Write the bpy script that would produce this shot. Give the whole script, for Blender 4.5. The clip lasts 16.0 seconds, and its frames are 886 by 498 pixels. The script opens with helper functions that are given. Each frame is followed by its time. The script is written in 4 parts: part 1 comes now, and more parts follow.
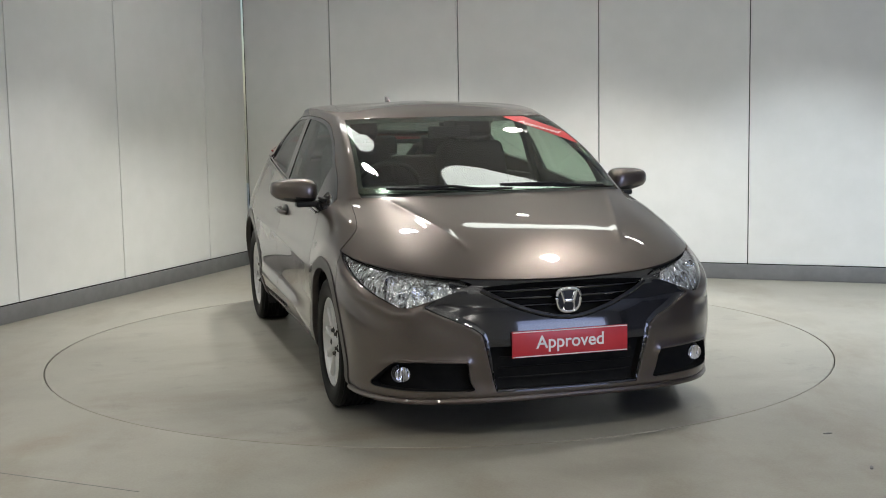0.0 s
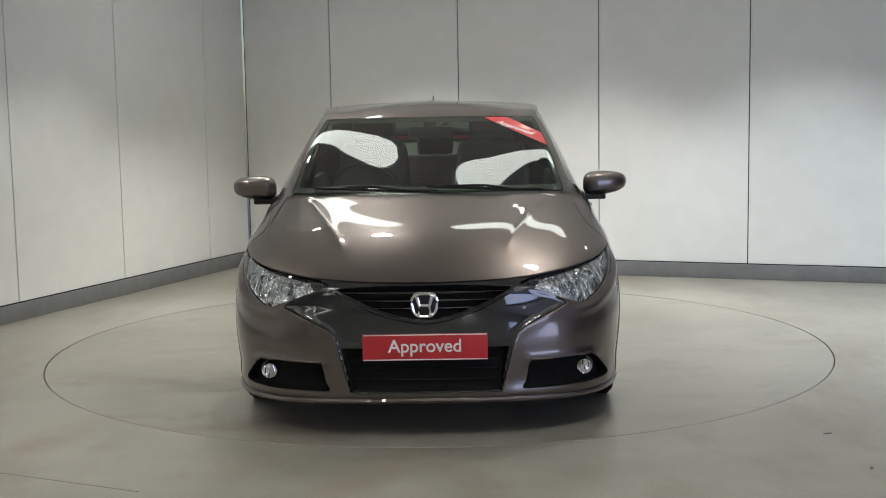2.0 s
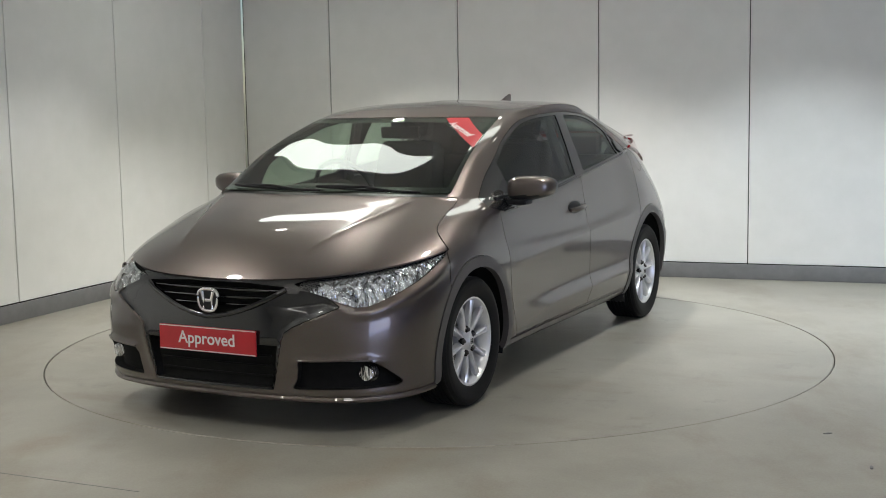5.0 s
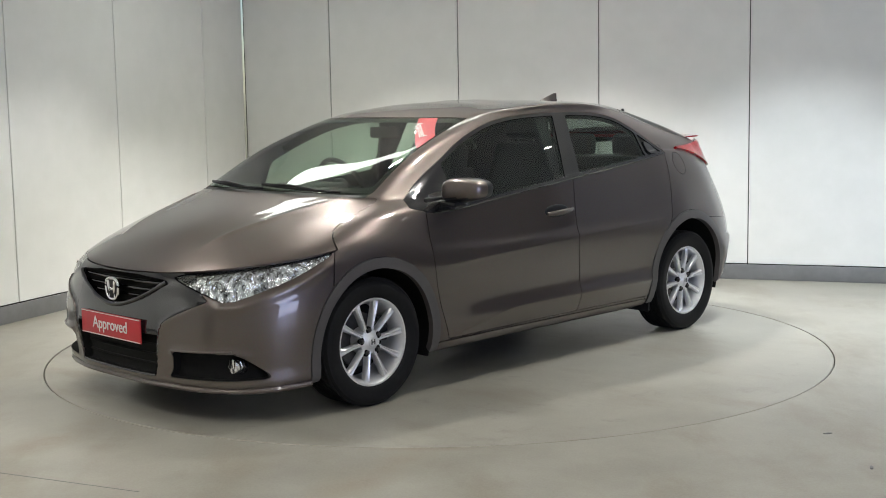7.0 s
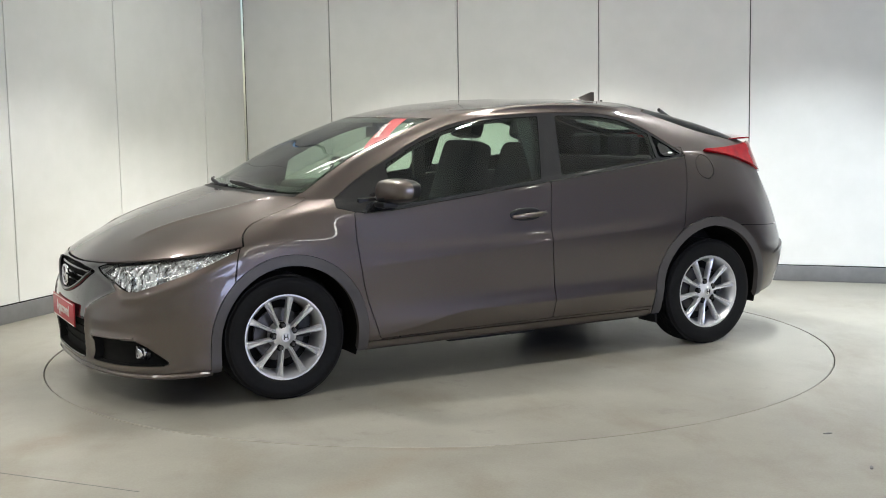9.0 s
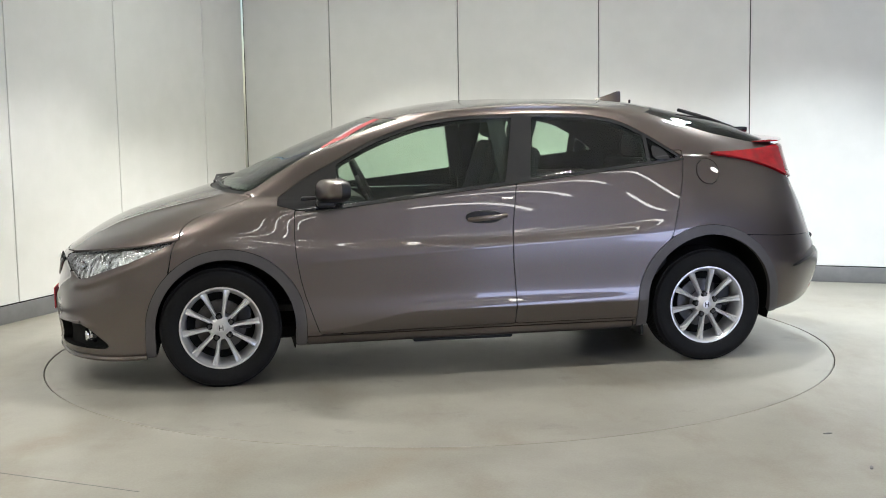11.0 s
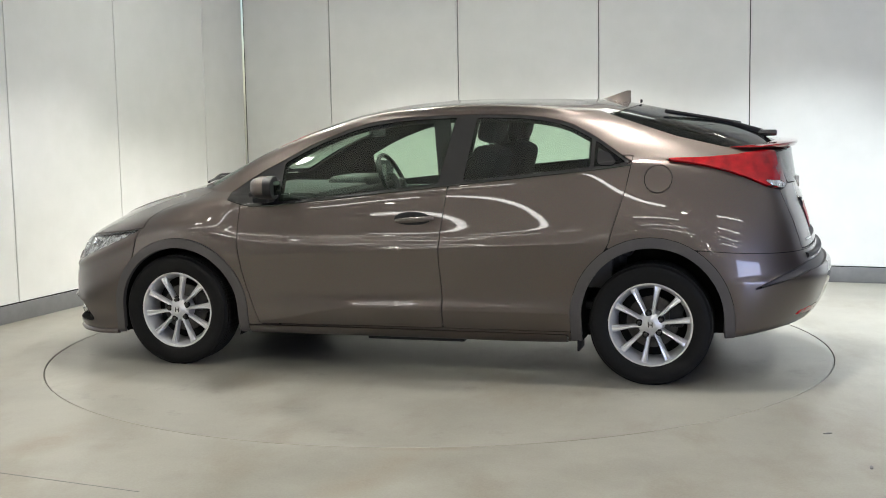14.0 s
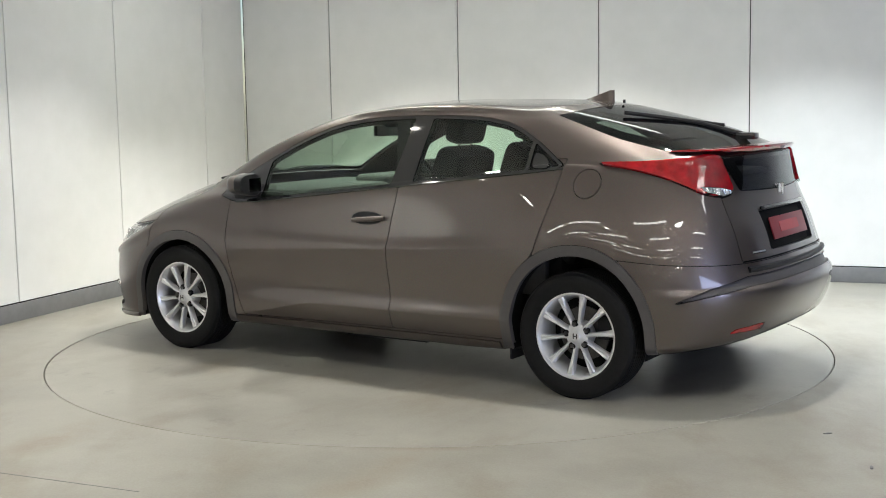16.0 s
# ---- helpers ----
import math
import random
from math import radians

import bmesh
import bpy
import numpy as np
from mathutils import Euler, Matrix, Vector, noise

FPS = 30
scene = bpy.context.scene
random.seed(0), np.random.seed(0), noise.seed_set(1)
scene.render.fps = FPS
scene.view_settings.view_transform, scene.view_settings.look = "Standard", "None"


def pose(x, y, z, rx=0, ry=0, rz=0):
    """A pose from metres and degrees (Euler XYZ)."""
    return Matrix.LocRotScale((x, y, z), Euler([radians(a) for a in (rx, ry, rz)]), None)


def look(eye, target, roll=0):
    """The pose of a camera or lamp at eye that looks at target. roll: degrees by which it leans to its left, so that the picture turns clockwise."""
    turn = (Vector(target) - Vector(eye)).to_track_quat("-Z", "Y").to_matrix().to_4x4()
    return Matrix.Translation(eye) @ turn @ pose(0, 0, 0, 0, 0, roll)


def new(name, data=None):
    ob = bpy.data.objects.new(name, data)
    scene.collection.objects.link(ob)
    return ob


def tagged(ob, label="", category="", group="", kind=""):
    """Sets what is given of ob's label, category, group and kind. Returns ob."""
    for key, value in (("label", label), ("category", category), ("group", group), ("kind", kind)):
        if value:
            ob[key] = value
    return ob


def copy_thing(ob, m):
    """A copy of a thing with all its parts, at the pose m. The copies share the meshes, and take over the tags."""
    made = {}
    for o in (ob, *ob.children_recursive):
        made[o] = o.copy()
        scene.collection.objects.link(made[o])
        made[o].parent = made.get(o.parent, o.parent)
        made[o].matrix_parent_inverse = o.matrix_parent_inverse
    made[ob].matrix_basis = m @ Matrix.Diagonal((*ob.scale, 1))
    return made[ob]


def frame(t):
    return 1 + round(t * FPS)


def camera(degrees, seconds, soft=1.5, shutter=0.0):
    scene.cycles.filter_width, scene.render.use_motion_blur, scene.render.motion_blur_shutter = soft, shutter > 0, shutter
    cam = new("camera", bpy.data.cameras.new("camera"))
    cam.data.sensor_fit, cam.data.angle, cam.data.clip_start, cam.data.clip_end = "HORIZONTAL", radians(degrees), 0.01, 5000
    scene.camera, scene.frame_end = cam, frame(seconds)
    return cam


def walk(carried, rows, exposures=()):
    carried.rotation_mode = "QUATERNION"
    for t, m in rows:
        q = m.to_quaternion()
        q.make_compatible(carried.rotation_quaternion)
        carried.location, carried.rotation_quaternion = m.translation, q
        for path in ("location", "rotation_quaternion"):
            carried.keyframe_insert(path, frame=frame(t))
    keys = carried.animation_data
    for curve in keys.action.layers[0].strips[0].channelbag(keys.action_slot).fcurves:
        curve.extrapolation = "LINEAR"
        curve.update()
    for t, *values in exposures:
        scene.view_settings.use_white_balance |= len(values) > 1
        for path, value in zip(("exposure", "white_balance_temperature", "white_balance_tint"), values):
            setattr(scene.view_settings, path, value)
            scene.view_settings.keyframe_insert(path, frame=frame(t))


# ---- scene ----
# ---- camera ----
cam = camera(39.46, 16.0, soft=1.0)
EYE = look((0, -7.193, 1.406), (0.0299, -0.2409, 0.5915), -0.984)
walk(cam, [(0, EYE), (16, EYE)], exposures=[(0, -0.20), (1.5, -0.32), (3.5, -0.37), (6.5, 0.0), (7.5, 0.21), (9, 0.37), (12.5, 0.46), (16, 0.39)])

# ---- room plan ----
CORNER = Vector((-1.70, 3.93))
LEFT_DIR = Vector((-1.19, -2.95)).normalized()
BACK_DIR = Vector((5.12, -1.88)).normalized()
CEILING = 2.95
TABLE_R = 2.233
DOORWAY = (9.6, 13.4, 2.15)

# ---- world and large lights ----
world = bpy.data.worlds.new("world")
scene.world = world
world.use_nodes = True
wbg = world.node_tree.nodes["Background"]
sky = world.node_tree.nodes.new("ShaderNodeTexSky")
sky.sky_type, sky.sun_disc, sky.sun_elevation, sky.sun_rotation = "NISHITA", False, radians(35), radians(120)
world.node_tree.links.new(sky.outputs["Color"], wbg.inputs["Color"])
wbg.inputs["Strength"].default_value = 0.1


def area_lamp(name, m, size_x, size_y, watts, colour, spread=180):
    lamp = bpy.data.lights.new(name, "AREA")
    lamp.shape, lamp.size, lamp.size_y, lamp.energy, lamp.color = "RECTANGLE", size_x, size_y, watts, colour
    lamp.spread = radians(spread)
    ob = new(name, lamp)
    ob.matrix_world = m
    return ob


# ---- materials ----
def material(name):
    m = bpy.data.materials.new(name)
    m.use_nodes = True
    return m, m.node_tree.nodes, m.node_tree.links, m.node_tree.nodes["Principled BSDF"]


def noise_tex(n, l, scale, detail=4.0, rough=0.55, coords="Object", stretch=(1, 1, 1)):
    tc = n.new("ShaderNodeTexCoord")
    mp = n.new("ShaderNodeMapping")
    mp.inputs["Scale"].default_value = stretch
    tx = n.new("ShaderNodeTexNoise")
    tx.inputs["Scale"].default_value, tx.inputs["Detail"].default_value, tx.inputs["Roughness"].default_value = scale, detail, rough
    l.new(tc.outputs[coords], mp.inputs["Vector"])
    l.new(mp.outputs["Vector"], tx.inputs["Vector"])
    return tx.outputs["Fac"]


def ramp(n, l, fac, stops):
    r = n.new("ShaderNodeValToRGB")
    while len(r.color_ramp.elements) < len(stops):
        r.color_ramp.elements.new(0.5)
    for e, (p, c) in zip(r.color_ramp.elements, stops):
        e.position, e.color = p, (*c, 1)
    l.new(fac, r.inputs["Fac"])
    return r.outputs["Color"]


def mix(n, l, fac, a, b, kind="MIX"):
    x = n.new("ShaderNodeMix")
    x.data_type, x.blend_type = "RGBA", kind
    if isinstance(fac, float):
        x.inputs["Factor"].default_value = fac
    else:
        l.new(fac, x.inputs["Factor"])
    for v, k in ((a, "A"), (b, "B")):
        s = [i for i in x.inputs if i.name == k and i.type == "RGBA"][0]
        if isinstance(v, tuple):
            s.default_value = (*v, 1)
        else:
            l.new(v, s)
    return [o for o in x.outputs if o.type == "RGBA"][0]


def bump(n, l, fac, strength, distance, p):
    b = n.new("ShaderNodeBump")
    b.inputs["Strength"].default_value, b.inputs["Distance"].default_value = strength, distance
    l.new(fac, b.inputs["Height"])
    l.new(b.outputs["Normal"], p.inputs["Normal"])


def grained(name, c1, c2, scale, rough, metal=0.0, relief=0.1, depth=0.001, detail=5.0, coat=0.0, spec=0.5):
    m, n, l, p = material(name)
    f = noise_tex(n, l, scale, detail)
    g = noise_tex(n, l, scale * 0.13, 3)
    c = mix(n, l, 0.4, ramp(n, l, f, ((0.3, c1), (0.7, c2))), ramp(n, l, g, ((0.3, c1), (0.7, c2))))
    l.new(c, p.inputs["Base Color"])
    p.inputs["Roughness"].default_value, p.inputs["Metallic"].default_value = rough, metal
    p.inputs["Coat Weight"].default_value, p.inputs["Specular IOR Level"].default_value = coat, spec
    if relief:
        bump(n, l, f, relief, depth, p)
    return m


def car_paint():
    m, n, l, p = material("bronze_metallic_paint")
    flakes = n.new("ShaderNodeTexVoronoi")
    flakes.inputs["Scale"].default_value = 520
    tc = n.new("ShaderNodeTexCoord")
    l.new(tc.outputs["Object"], flakes.inputs["Vector"])
    c = mix(n, l, 0.14, (0.124, 0.101, 0.091), flakes.outputs["Color"], "OVERLAY")
    dust = noise_tex(n, l, 3.0, 5)
    c = mix(n, l, 0.12, c, ramp(n, l, dust, ((0.35, (0.102, 0.083, 0.074)), (0.7, (0.144, 0.118, 0.106)))))
    l.new(c, p.inputs["Base Color"])
    p.inputs["Metallic"].default_value = 0.94
    r = n.new("ShaderNodeMapRange")
    r.inputs["To Min"].default_value, r.inputs["To Max"].default_value = 0.35, 0.42
    l.new(dust, r.inputs["Value"])
    l.new(r.outputs["Result"], p.inputs["Roughness"])
    p.inputs["Coat Weight"].default_value, p.inputs["Coat Roughness"].default_value, p.inputs["Coat IOR"].default_value = 1.0, 0.02, 1.6
    return m


def glass(name, tint, rough=0.0, reflect=0.05):
    """Thin tinted glass: see-through, with gloss that grows towards grazing."""
    m, n, l, p = material(name)
    n.remove(p)
    out = n["Material Output"]
    tr, gl, mx, lw = n.new("ShaderNodeBsdfTransparent"), n.new("ShaderNodeBsdfGlossy"), n.new("ShaderNodeMixShader"), n.new("ShaderNodeLayerWeight")
    tr.inputs["Color"].default_value = (*tint, 1)
    gl.inputs["Roughness"].default_value, lw.inputs["Blend"].default_value = rough, 0.5
    power, scale = n.new("ShaderNodeMath"), n.new("ShaderNodeMath")
    power.operation, scale.operation = "POWER", "MULTIPLY_ADD"
    power.inputs[1].default_value = 4.5
    scale.inputs[1].default_value, scale.inputs[2].default_value = 0.92, reflect
    l.new(lw.outputs["Facing"], power.inputs[0])
    l.new(power.outputs[0], scale.inputs[0])
    l.new(scale.outputs[0], mx.inputs["Fac"])
    l.new(tr.outputs["BSDF"], mx.inputs[1])
    l.new(gl.outputs["BSDF"], mx.inputs[2])
    l.new(mx.outputs["Shader"], out.inputs["Surface"])
    return m


def glowing(name, colour, strength):
    m, n, l, p = material(name)
    p.inputs["Base Color"].default_value = (0.8, 0.8, 0.8, 1)
    p.inputs["Emission Color"].default_value = (*colour, 1)
    p.inputs["Emission Strength"].default_value = strength
    return m


def soft_patch(n, l, x, y, half_long, half_wide, turn):
    """An oval with soft edges on the floor, 1 in its middle."""
    tc, mp, gr = n.new("ShaderNodeTexCoord"), n.new("ShaderNodeMapping"), n.new("ShaderNodeTexGradient")
    mp.vector_type, gr.gradient_type = "TEXTURE", "SPHERICAL"
    mp.inputs["Location"].default_value = (x, y, 0)
    mp.inputs["Rotation"].default_value = (0, 0, radians(turn))
    mp.inputs["Scale"].default_value = (half_long, half_wide, 1)
    l.new(tc.outputs["Object"], mp.inputs["Vector"])
    l.new(mp.outputs["Vector"], gr.inputs["Vector"])
    return gr.outputs["Fac"]


STAINS = ((-0.263, -2.574, 0.428, 0.16, 56.311), (-1.646, -1.935, 0.444, 0.16, 63.225), (-0.049, -2.213, 0.406, 0.08, -2.333))


def concrete(name, tone, relief, dirt_shade, marked=False):
    m, n, l, p = material(name)
    big = noise_tex(n, l, 0.55, 5, 0.6)
    mid = noise_tex(n, l, 3.0, 6, 0.65)
    fine = noise_tex(n, l, 90, 4, 0.7)
    scuff = noise_tex(n, l, 1.5, 6, 0.65, stretch=(1, 0.45, 1))
    dirt_shade_noise = noise_tex(n, l, 3.4, 9, 0.72)
    a = tuple(v * tone for v in (0.275, 0.258, 0.210))
    b = tuple(v * tone for v in (0.49, 0.475, 0.405))
    d = tuple(v * tone for v in (0.245, 0.20, 0.135))
    c = mix(n, l, 0.45, ramp(n, l, big, ((0.36, a), (0.62, b))), ramp(n, l, mid, ((0.35, a), (0.65, b))))
    s = n.new("ShaderNodeMapRange")
    s.inputs["From Min"].default_value, s.inputs["From Max"].default_value, s.inputs["To Max"].default_value = 0.50, 0.68, 0.75
    l.new(scuff, s.inputs["Value"])
    c = mix(n, l, s.outputs["Result"], c, d)
    # Dark noise: floor dirt plus the ragged edge of the car's shadow, painted in.
    s = n.new("ShaderNodeMapRange")
    s.inputs["From Min"].default_value, s.inputs["From Max"].default_value, s.inputs["To Max"].default_value = 0.57, 0.66, dirt_shade
    l.new(dirt_shade_noise, s.inputs["Value"])
    c = mix(n, l, s.outputs["Result"], c, (0.13, 0.12, 0.10))
    for spot in STAINS if marked else ():
        f = n.new("ShaderNodeMath")
        f.operation = "MULTIPLY"
        l.new(soft_patch(n, l, *spot), f.inputs[0])
        r = n.new("ShaderNodeMapRange")
        r.inputs["From Min"].default_value, r.inputs["From Max"].default_value, r.inputs["To Max"].default_value = 0.34, 0.62, 1.5
        l.new(mid, r.inputs["Value"])
        l.new(r.outputs["Result"], f.inputs[1])
        f.use_clamp = True
        c = mix(n, l, f.outputs[0], c, (0.20, 0.165, 0.115))
    c = mix(n, l, 0.10, c, ramp(n, l, fine, ((0.3, (0.15, 0.15, 0.14)), (0.7, (0.6, 0.6, 0.57)))))
    l.new(c, p.inputs["Base Color"])
    r = n.new("ShaderNodeMapRange")
    r.inputs["To Min"].default_value, r.inputs["To Max"].default_value = 0.26, 0.46
    l.new(mid, r.inputs["Value"])
    l.new(r.outputs["Result"], p.inputs["Roughness"])
    p.inputs["Specular IOR Level"].default_value = 0.5
    bump(n, l, fine, relief, 0.0008, p)
    return m


def lamp_facets():
    """Bright reflector with upright flutes and uneven facets, their glints and shade painted into the colour."""
    m, n, l, p = material("fluted_lamp_reflector")
    flute = noise_tex(n, l, 26, 2, 0.5, stretch=(1.5, 1.5, 0.35))
    facet_glint = noise_tex(n, l, 17, 3, 0.6)
    c = mix(n, l, 0.45, ramp(n, l, flute, ((0.36, (0.25, 0.26, 0.27)), (0.55, (0.95, 0.96, 0.97)))), ramp(n, l, facet_glint, ((0.38, (0.05, 0.052, 0.055)), (0.50, (0.96, 0.96, 0.97)))))
    l.new(c, p.inputs["Base Color"])
    p.inputs["Metallic"].default_value, p.inputs["Roughness"].default_value = 0.92, 0.09
    bump(n, l, flute, 1.0, 0.035, p)
    return m


PAINT = car_paint()
FLOOR = concrete("sealed_concrete", 0.675, 0.12, 0.15, True)
PLATTER = concrete("turntable_concrete", 0.645, 0.12, 0.5)
WALL = grained("white_wall_panel", (0.72, 0.73, 0.705), (0.79, 0.795, 0.775), 5, 0.42, relief=0.04)
CEIL = grained("ceiling_paint", (0.72, 0.72, 0.705), (0.78, 0.78, 0.765), 20, 0.8)
DARK_REFLECT_WALL = grained("unseen_dark_wall", (0.10, 0.10, 0.105), (0.13, 0.13, 0.135), 6, 0.7)
REARWALL = grained("grey_wall_paint", (0.66, 0.66, 0.65), (0.73, 0.73, 0.72), 6, 0.7)
SKIRT = grained("grey_skirting", (0.135, 0.138, 0.14), (0.185, 0.187, 0.19), 14, 0.55, relief=0.2)
# Near-black: shade of gaps, recesses and the underside put into the colour.
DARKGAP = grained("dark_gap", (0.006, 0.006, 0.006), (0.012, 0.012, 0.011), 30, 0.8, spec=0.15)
TRIM = grained("grey_arch_plastic", (0.064, 0.058, 0.056), (0.080, 0.073, 0.070), 240, 0.45, relief=0.15, depth=0.0004)
BLACK = grained("black_plastic", (0.010, 0.010, 0.011), (0.018, 0.018, 0.019), 260, 0.42, relief=0.12, depth=0.0004, spec=0.3)
GLOSSBLACK = grained("gloss_black_plastic", (0.012, 0.012, 0.013), (0.017, 0.017, 0.018), 60, 0.10, relief=0.0, coat=1.0)
RUBBER = grained("tyre_rubber", (0.007, 0.007, 0.007), (0.011, 0.0108, 0.0105), 60, 0.6, relief=0.25, spec=0.16)
ALLOY = grained("silver_alloy", (0.66, 0.66, 0.665), (0.74, 0.74, 0.745), 40, 0.28, metal=0.6, relief=0.0, coat=0.4)
DISC = grained("brake_steel", (0.07, 0.067, 0.065), (0.12, 0.115, 0.11), 50, 0.45, metal=0.9)
CHROME = grained("chrome", (0.78, 0.78, 0.79), (0.86, 0.86, 0.87), 10, 0.08, metal=1.0, relief=0.0)
CLOTH = grained("dark_seat_cloth", (0.016, 0.016, 0.017), (0.032, 0.032, 0.034), 300, 0.9, relief=0.5)
DASH = grained("dashboard_vinyl", (0.014, 0.014, 0.015), (0.024, 0.024, 0.025), 200, 0.6, relief=0.3)
LINING = grained("roof_lining", (0.17, 0.17, 0.16), (0.21, 0.21, 0.20), 200, 0.95, relief=0.3)
RED = grained("red_vinyl", (0.42, 0.015, 0.022), (0.50, 0.021, 0.03), 12, 0.38, relief=0.0, coat=0.2)
DARKRED = grained("deep_red_print", (0.20, 0.015, 0.025), (0.26, 0.02, 0.03), 12, 0.38, relief=0.0)
WHITE = grained("white_print", (0.72, 0.70, 0.68), (0.80, 0.78, 0.76), 12, 0.4, relief=0.0)
LENSRED = grained("red_lamp_lens", (0.15, 0.002, 0.004), (0.48, 0.005, 0.010), 24, 0.12, relief=0.3, depth=0.003, coat=1.0)
LENSWHITE = lamp_facets()
SMOKED = grained("smoked_chrome", (0.045, 0.045, 0.047), (0.06, 0.06, 0.063), 30, 0.13, metal=1.0, relief=0.0, coat=0.5)
SCREEN_GLASS = glass("windscreen_glass", (0.66, 0.78, 0.69), reflect=0.09)
SIDE_GLASS = glass("side_glass", (0.64, 0.76, 0.67), reflect=0.085)
PRIVACY = glass("dark_glass", (0.24, 0.27, 0.255))
LENS = glass("clear_lens", (0.92, 0.94, 0.95), reflect=0.07)


# ---- building helpers ----
def mesh_of(name, verts, faces, mat, smooth=True):
    me = bpy.data.meshes.new(name)
    me.from_pydata([tuple(map(float, v)) for v in verts], [], [tuple(int(i) for i in f) for f in faces])
    me.materials.append(mat)
    if smooth:
        me.polygons.foreach_set("use_smooth", [True] * len(me.polygons))
    me.update()
    return me


def part(name, bm, mat, parent, label="", smooth=True, angle=35):
    if isinstance(bm, bmesh.types.BMesh):
        me = bpy.data.meshes.new(name)
        bm.normal_update()
        for f in bm.faces:
            f.smooth = smooth
        if smooth:
            for e in bm.edges:
                if len(e.link_faces) == 2 and e.calc_face_angle(0) > radians(angle):
                    e.smooth = False
        bm.to_mesh(me)
        bm.free()
        me.materials.append(mat)
    else:
        me = bm
    ob = new(name, me)
    if parent is not None:
        ob.parent = parent
    if label:
        tagged(ob, label)
    return ob


def thing(name, label, category, group="", kind="", m=None):
    ob = new(name)
    ob.empty_display_size = 0.1
    if m is not None:
        ob.matrix_world = m
    return tagged(ob, label, category, group, kind)


def box(sx, sy, sz, centre=(0, 0, 0), bev=0.0, seg=2, m=None):
    bm = bmesh.new()
    bmesh.ops.create_cube(bm, size=1, matrix=Matrix.Translation(centre) @ Matrix.Diagonal((sx, sy, sz, 1)))
    if bev:
        bmesh.ops.bevel(bm, geom=bm.edges[:], offset=bev, segments=seg, affect="EDGES", profile=0.6)
    if m is not None:
        bm.transform(m)
    return bm


def lathe(profile, seg=64, m=None, closed=False):
    """Turns (radius, height) rows round the local y axis."""
    bm = bmesh.new()
    rings = []
    for r, h in profile:
        rings.append([bm.verts.new((r * math.cos(2 * math.pi * i / seg), h, r * math.sin(2 * math.pi * i / seg))) for i in range(seg)] if r > 1e-6 else [bm.verts.new((0, h, 0))])
    pairs = list(zip(rings, rings[1:])) + ([(rings[-1], rings[0])] if closed else [])
    for a, b in pairs:
        for i in range(seg):
            j = (i + 1) % seg
            q = [a[i % len(a)], a[j % len(a)], b[j % len(b)], b[i % len(b)]]
            q = [v for k, v in enumerate(q) if v not in q[:k]]
            if len(q) > 2:
                bm.faces.new(q)
    bmesh.ops.recalc_face_normals(bm, faces=bm.faces)
    if m is not None:
        bm.transform(m)
    return bm


def prism(outline, y0, y1, bev=0.0, m=None):
    """A plate from an outline in x and z, between two depths y."""
    bm = bmesh.new()
    a = [bm.verts.new((x, y0, z)) for x, z in outline]
    b = [bm.verts.new((x, y1, z)) for x, z in outline]
    bm.faces.new(a)
    bm.faces.new(b[::-1])
    for i in range(len(a)):
        j = (i + 1) % len(a)
        bm.faces.new((a[j], a[i], b[i], b[j]))
    bmesh.ops.recalc_face_normals(bm, faces=bm.faces)
    if bev:
        bmesh.ops.bevel(bm, geom=bm.edges[:], offset=bev, segments=2, affect="EDGES", profile=0.6)
    if m is not None:
        bm.transform(m)
    return bm


def tube(points, radius, seg=10):
    """A round rod through points; radius may be a list."""
    bm = bmesh.new()
    pts = [Vector(p) for p in points]
    rad = radius if isinstance(radius, (list, tuple)) else [radius] * len(pts)
    rings = []
    for i, p in enumerate(pts):
        d = (pts[min(i + 1, len(pts) - 1)] - pts[max(i - 1, 0)]).normalized()
        q = d.to_track_quat("Z", "Y")
        rings.append([bm.verts.new(p + q @ Vector((rad[i] * math.cos(6.28319 * k / seg), rad[i] * math.sin(6.28319 * k / seg), 0))) for k in range(seg)])
    for a, b in zip(rings, rings[1:]):
        for k in range(seg):
            bm.faces.new((a[k], a[(k + 1) % seg], b[(k + 1) % seg], b[k]))
    bm.faces.new(rings[0][::-1])
    bm.faces.new(rings[-1])
    return bm


def lettering(text, size, mat, parent, m, name="lettering"):
    cu = bpy.data.curves.new(name, "FONT")
    cu.body, cu.size, cu.align_x, cu.align_y, cu.extrude = text, size, "CENTER", "CENTER", 0.0006
    cu.offset = 0.012 * size
    tmp = bpy.data.objects.new("tmp", cu)
    scene.collection.objects.link(tmp)
    bpy.context.view_layer.update()
    me = bpy.data.meshes.new_from_object(tmp.evaluated_get(bpy.context.evaluated_depsgraph_get()))
    bpy.data.objects.remove(tmp)
    me.materials.clear()
    me.materials.append(mat)
    ob = new(name, me)
    ob.parent = parent
    ob.matrix_local = m
    return ob


# ---- the room ----
def wall_frame(along):
    """Frame at the corner: x along the wall, y into the room, z up."""
    inward = Vector((-along.y, along.x))
    if inward.dot(Vector((0, 0)) - CORNER) < 0:
        inward = -inward
    return Matrix(((along.x, inward.x, 0, CORNER.x), (along.y, inward.y, 0, CORNER.y), (0, 0, 1, 0), (0, 0, 0, 1)))


SKIRT_H = 0.118


